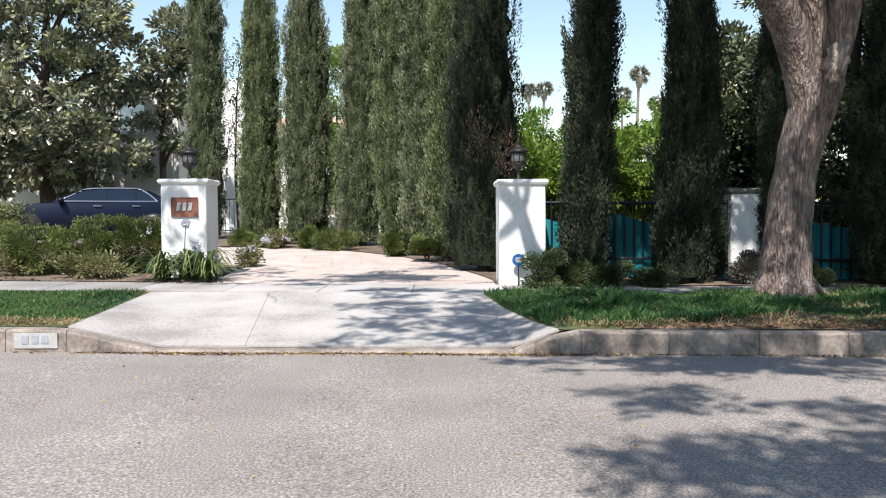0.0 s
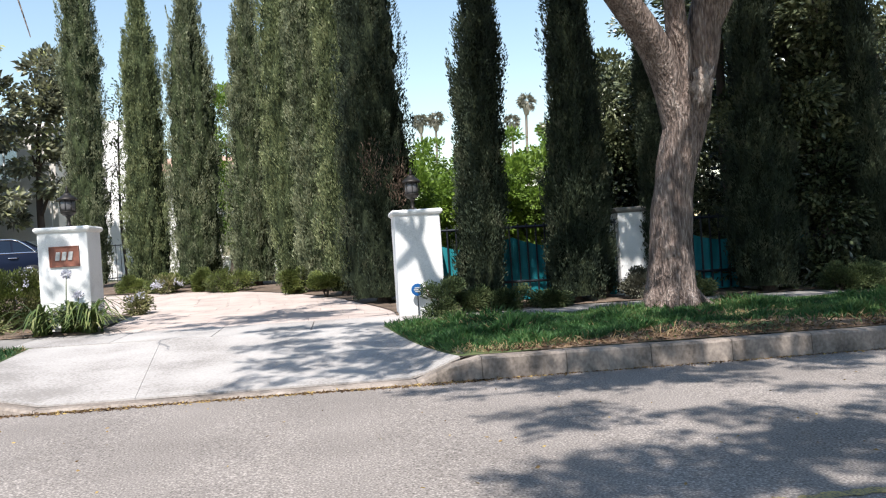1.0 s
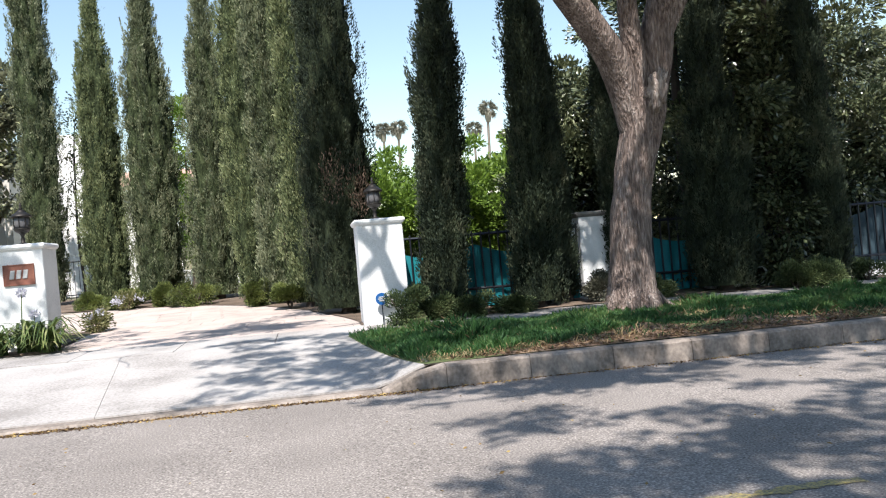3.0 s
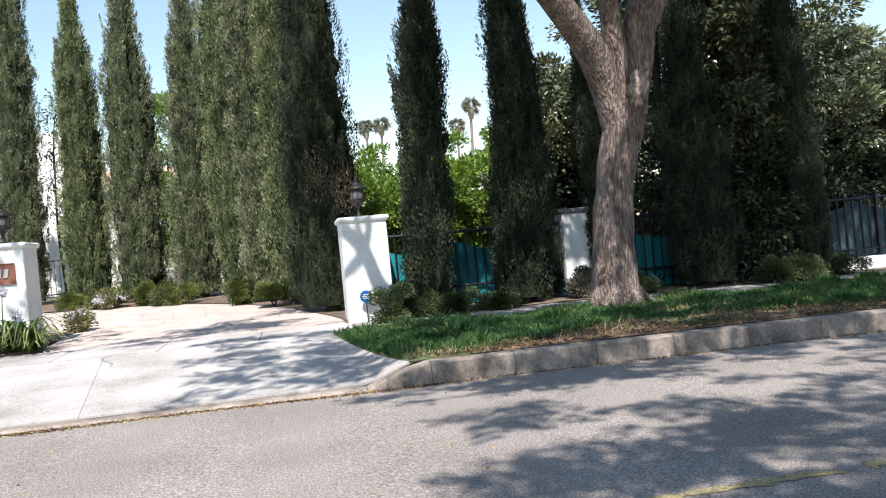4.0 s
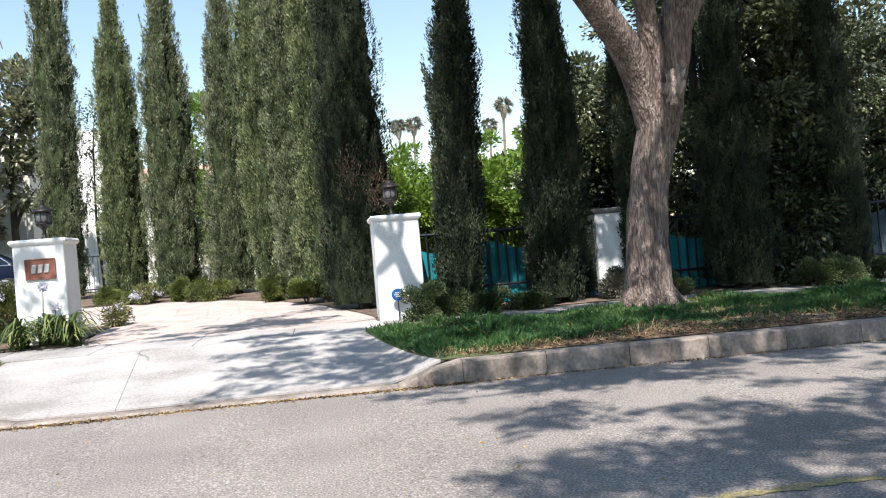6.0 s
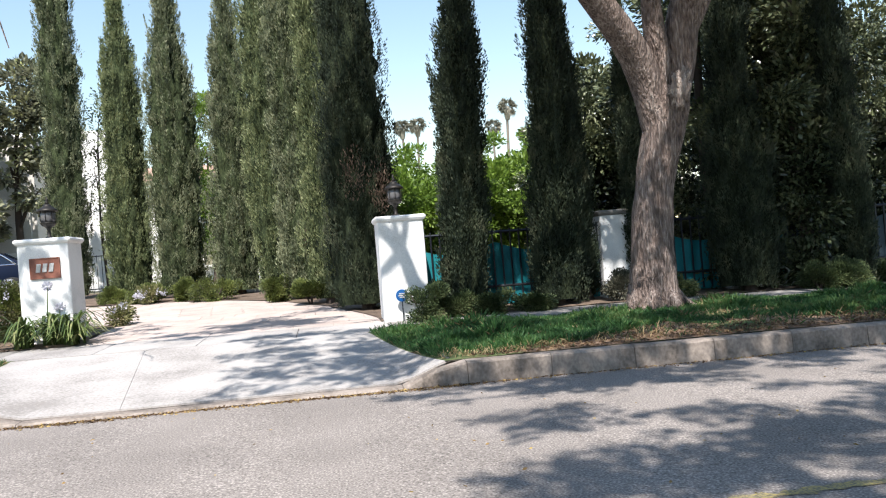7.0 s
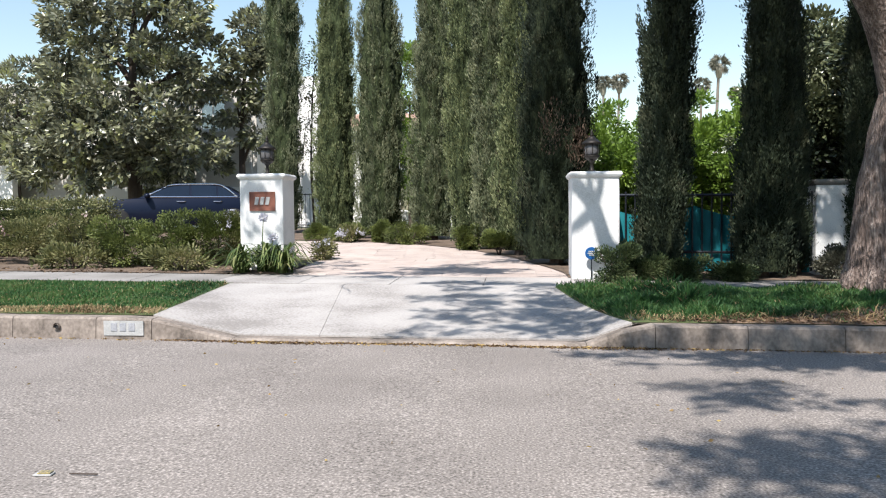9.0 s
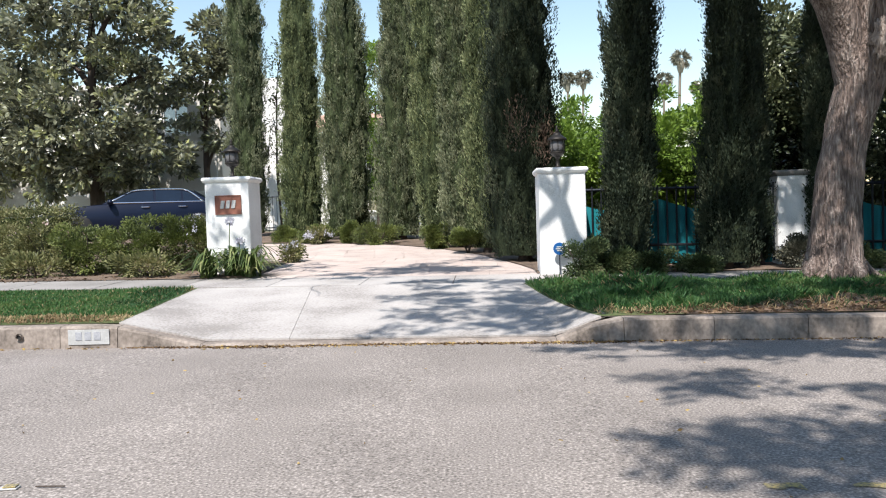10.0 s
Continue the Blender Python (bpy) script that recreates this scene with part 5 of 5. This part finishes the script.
tagged(leaves("leaf_litter", B, g.normal(size=(n, 3)) * (1, 1, 0.08), g.uniform(0.015, 0.035, n), g.uniform(0.01, 0.018, n), LITTER, None, "", 8), "few dry leaves scattered on the street", "fallen leaves", kind="stuff")

# ---- house ----
def wall_with_openings(lo, hi, y, thick, holes, material, parent, name="wall"):
    """A wall facing the street: cells between the openings' edges, openings left out."""
    xs = sorted({lo[0], hi[0], *[h[0] for h in holes], *[h[2] for h in holes]})
    zs = sorted({lo[1], hi[1], *[h[1] for h in holes], *[h[3] for h in holes]})
    for a, b in zip(xs, xs[1:]):
        for c, d in zip(zs, zs[1:]):
            if not any(h[0] <= a and b <= h[2] and h[1] <= c and d <= h[3] for h in holes):
                part(name, box((a, y, c), (b, y + thick, d)), material, parent)


def window(parent, x0, z0, x1, z1, y, label=""):
    w = part("window", box((x0 - 0.06, y - 0.03, z0 - 0.09), (x1 + 0.06, y + 0.1, z0 - 0.002), 0.01), HOUSEWHITE, parent)
    for lo, hi in (((x0, z0), (x0 + 0.06, z1)), ((x1 - 0.06, z0), (x1, z1)), ((x0 + 0.06, z1 - 0.06), (x1 - 0.06, z1)), ((x0 + 0.06, z0), (x1 - 0.06, z0 + 0.06)), (((x0 + x1) / 2 - 0.025, z0 + 0.06), ((x0 + x1) / 2 + 0.025, z1 - 0.06))):
        part("frame", box((lo[0], y + 0.08, lo[1]), (hi[0], y + 0.14, hi[1]), 0.004), HOUSEWHITE, w)
    part("pane", box((x0 + 0.05, y + 0.1, z0 + 0.05), (x1 - 0.05, y + 0.112, z1 - 0.05)), WINGLASS, w)


def tile_roof(x0, x1, y0, y1, z0, z1, parent):
    """A sloping clay tile roof: long half-round rows."""
    V, F = [], []
    nx = int((x1 - x0) / 0.06)
    ny = 14
    for j in range(ny + 1):
        for i in range(nx + 1):
            t = j / ny
            x = x0 + (x1 - x0) * i / nx
            V.append((x, y0 + (y1 - y0) * t, z0 + (z1 - z0) * t + 0.05 * abs(math.sin(i * math.pi / 4)) + 0.02 * ((j * 3) % 2)))
    for j in range(ny):
        for i in range(nx):
            a = j * (nx + 1) + i
            F.append((a, a + 1, a + nx + 2, a + nx + 1))
    return pydata("roof", V, F, ROOFTILE, parent, "terracotta tile roof")


house = empty("house", (0, 0, 0), "pale stucco two-storey house behind trees", "house")
HZ = 0.75
wall_with_openings((-30, HZ - 0.3), (-9.6, 6.4), 28.0, 0.3, [(-21.5, 1.2, -19.6, 2.5), (-14.5, 4.5, -13.2, 5.9), (-11.8, 4.5, -10.8, 5.9)], HOUSEW, house)
window(house, -21.5, 1.2, -19.6, 2.5, 28.0)
window(house, -14.5, 4.5, -13.2, 5.9, 28.0)
window(house, -11.8, 4.5, -10.8, 5.9, 28.0)
part("wall", box((-9.9, 28.301, HZ - 0.3), (-9.6, 29.8, 6.4)), HOUSEW, house)
part("roof", box((-30, 28.302, 6.1), (-9.902, 29.8, 6.25)), HOUSEW, house, "flat roof behind a parapet")
part("cornice", box((-30.2, 27.88, 6.22), (-9.5, 27.999, 6.4), 0.02), HOUSEWHITE, house)
part("band", box((-30.0, 27.93, 3.95), (-9.6, 27.999, 4.1), 0.01), HOUSEWHITE, house)
for x in (-12.4, -9.9):
    part("pilaster", box((x - 0.12, 27.9, HZ - 0.2), (x + 0.12, 27.999, 4.4), 0.01), HOUSEW, house)
wing = empty("house_wing", (0, 0, 0), "bright white sunlit house wing with tile roof", "house")
wall_with_openings((-8.9, HZ - 0.3), (-1.2, 4.6), 31.0, 0.3, [(-5.2, 1.4, -4.2, 2.9)], HOUSEWHITE, wing)
part("wall", box((-9.55, 29.9, HZ - 0.3), (-7.35, 30.98, 6.75), 0.02), HOUSEWHITE, wing)
window(wing, -5.2, 1.4, -4.2, 2.9, 31.0)
tile_roof(-8.7, -0.8, 30.6, 35, 4.62, 5.9, wing)
# added white band, stands for the bright spots low behind the magnolia
part("bright_band", box((-17.0, 27.9, HZ - 0.2), (-10.2, 27.999, 2.35), 0.02), HOUSEWHITE, house, "white band added along the lower wall")
garage = empty("garage", (0, 0, 0), "low white garage with a flat eave", "building")
wall_with_openings((-32, HZ - 0.3), (-18.3, 3.9), 26.5, 0.3, [(-24, 0.9, -19.6, 3.05)], HOUSEWHITE, garage)
window(garage, -24, 0.9, -19.6, 3.05, 26.5)
part("roof", box((-32.3, 26.2, 3.9), (-18.1, 27.99, 4.05), 0.02), HOUSEWHITE, garage)
# low iron gate rail by the house
gate = empty("garden_railing", (-7.0, 24.2, zg(-7, 24)), "thin black iron railing in front of white wall", "railing")
for i in range(14):
    part("baluster", box((0.14 * i - 0.008, -0.008, 0), (0.14 * i + 0.008, 0.008, 1.15), 0.002), IRON, gate)
for zz in (0.12, 1.1):
    part("rail", box((-0.05, -0.015, zz), (1.9, 0.015, zz + 0.035), 0.004), IRON, gate)

# ---- the parked saloon ----
def saloon(x, y, rz):
    ob = empty("parked_car", (x, y, zg(x, y)), "dark navy saloon car with chrome window trim", "car", rz=rz)
    L, W = 5.1, 0.93
    # body sides as a profile (x forward = -), lofted across
    low = [(-2.55, 0.35), (-2.5, 0.62), (-2.4, 0.82), (-1.9, 0.93), (-1.1, 0.99), (-0.95, 1.0), (1.9, 1.02), (2.35, 1.0), (2.5, 0.85), (2.55, 0.5), (2.5, 0.3), (2.0, 0.2), (-2.3, 0.2)]

    def loft(profile, halves, name, material):
        bm = bmesh.new()
        rings = []
        for yy, inset, drop in halves:
            cx = sum(p[0] for p in profile) / len(profile)
            rings.append([bm.verts.new((cx + (px - cx) * inset, yy, 0.6 + (pz - 0.6) * drop)) for px, pz in profile])
        for a, b in zip(rings, rings[1:]):
            for i in range(len(profile)):
                bm.faces.new((a[i], a[(i + 1) % len(profile)], b[(i + 1) % len(profile)], b[i]))
        bm.faces.new(rings[0][::-1]), bm.faces.new(rings[-1])
        bmesh.ops.recalc_face_normals(bm, faces=bm.faces)
        return part(name, bm, material, ob, "", True)
    loft(low, [(-W, 0.955, 0.93), (-W * 0.97, 0.985, 0.985), (-W * 0.85, 1, 1), (W * 0.85, 1, 1), (W * 0.97, 0.985, 0.985), (W, 0.955, 0.93)], "body", CARBLUE)
    # cabin
    cab = [(-1.05, 0.98), (-0.25, 1.36), (0.2, 1.44), (0.9, 1.45), (1.45, 1.38), (2.05, 1.02)]
    bm = bmesh.new()
    rings = []
    for k, (px, pz) in enumerate(cab):
        t = (pz - 0.98) / 0.47
        hw = 0.9 - 0.22 * t
        rings.append([bm.verts.new((px, s * hw, pz - (0.0 if abs(s) < 0.8 else 0.03 * t))) for s in (-1, -0.6, 0, 0.6, 1)])
    for a, b in zip(rings, rings[1:]):
        for i in range(4):
            bm.faces.new((a[i], a[i + 1], b[i + 1], b[i]))
    part("roof", bm, CARBLUE, ob, "", True)
    for s in (-1, 1):
        def q(px, pz, off=0.0):
            t = (pz - 0.98) / 0.47
            return (px, s * (0.905 - 0.22 * t + off), pz)
        side = [(-1.02, 1.0), (-0.27, 1.35), (0.2, 1.42), (0.9, 1.43), (1.4, 1.36), (1.95, 1.03)]
        V = [q(a, b, -0.004) for a, b in side] + [q(a, b, -0.03) for a, b in side]
        k = len(side)
        pydata("side_panel", V, [tuple(range(k)), tuple(range(2 * k - 1, k - 1, -1))] + [(i, (i + 1) % k, k + (i + 1) % k, k + i) for i in range(k)], CARBLUE, ob)
        for w in ([(-0.8, 1.05), (-0.22, 1.32), (0.2, 1.375), (0.36, 1.38), (0.36, 1.05)], [(0.42, 1.05), (0.42, 1.38), (0.9, 1.385), (1.12, 1.36), (1.12, 1.05)], [(1.17, 1.05), (1.17, 1.35), (1.36, 1.31), (1.62, 1.06)]):
            V = [q(a, b, 0.006) for a, b in w] + [q(a, b, -0.002) for a, b in w]
            k = len(w)
            pydata("side_window", V, [tuple(range(k)), tuple(range(2 * k - 1, k - 1, -1))] + [(i, (i + 1) % k, k + (i + 1) % k, k + i) for i in range(k)], CARGLASS, ob, "tinted side window")
        P = [q(a, b, 0.012) for a, b in [(-0.84, 1.03), (-0.24, 1.345), (0.2, 1.4), (0.9, 1.41), (1.3, 1.37), (1.72, 1.035)]]
        pydata("window_trim", *limb([(*p, 0.024) for p in P], 6, 3, 0), CHROME, ob, "bright chrome window surround", True)
        pydata("belt_trim", *tube_arrays([q(-0.84, 1.03, 0.012), q(0.4, 1.03, 0.014), q(1.72, 1.035, 0.012)], [0.019] * 3, 6), CHROME, ob, "chrome belt strip")
        for hx in (0.0, 1.02):
            pydata("door_handle", *tube_arrays([(hx, s * 0.93, 0.9), (hx + 0.05, s * 0.955, 0.9), (hx + 0.2, s * 0.955, 0.9), (hx + 0.25, s * 0.93, 0.9)], [0.012] * 4, 6), CHROME, ob, "chrome handle")
        bm = bmesh.new()
        bmesh.ops.create_icosphere(bm, subdivisions=2, radius=1)
        bmesh.ops.transform(bm, verts=bm.verts, matrix=Matrix.Translation((-0.8, s * 1.02, 1.06)) @ Matrix.Diagonal((0.09, 0.11, 0.075, 1)))
        part("wing_mirror", bm, CARBLUE, ob, "", True)
        for wx in (-1.6, 1.6):
            bm = lathe([(0.3, -0.11), (0.345, -0.09), (0.35, 0.0), (0.345, 0.09), (0.3, 0.11)], 26)
            bmesh.ops.transform(bm, verts=bm.verts, matrix=pose(wx, s * 0.84, 0.35, 90, 0, 0))
            tyre = part("tyre", bm, RUBBER, ob, "black rubber tyre", True)
            bm = lathe([(0.06, -0.125), (0.22, -0.115), (0.25, -0.118)], 18)
            bmesh.ops.transform(bm, verts=bm.verts, matrix=pose(wx, s * 0.84, 0.35, 90, 0, 0 if s < 0 else 180))
            part("rim", bm, CHROME, tyre, "bright alloy rim")
        bm = box((-2.57, s * 0.62 - 0.16, 0.62), (-2.42, s * 0.62 + 0.16, 0.76), 0.03)
        part("headlight", bm, WINGLASS, ob, "clear headlight")
    V = [(-1.0, -0.8, 1.005), (-1.0, 0.8, 1.005), (-0.3, 0.66, 1.345), (-0.3, -0.66, 1.345)]
    V = V + [(a - 0.01, b, c + 0.012) for a, b, c in V]
    pydata("windscreen", V, [(4, 5, 6, 7), (0, 1, 5, 4), (1, 2, 6, 5), (2, 3, 7, 6), (3, 0, 4, 7), (3, 2, 1, 0)], CARGLASS, ob, "tinted windscreen")
    V = [(1.98, -0.78, 1.05), (1.98, 0.78, 1.05), (1.5, 0.66, 1.355), (1.5, -0.66, 1.355)]
    V = V + [(a + 0.01, b, c + 0.012) for a, b, c in V]
    pydata("rear_window", V, [(4, 5, 6, 7), (0, 1, 5, 4), (1, 2, 6, 5), (2, 3, 7, 6), (3, 0, 4, 7), (3, 2, 1, 0)], CARGLASS, ob, "tinted rear window")
    for hx in (-0.35, 0.75):
        part("seat", box((hx, -0.7, 0.75), (hx + 0.18, 0.7, 1.22), 0.05), IRON, ob)
    return ob


saloon(-10.17, 22.2, 28)
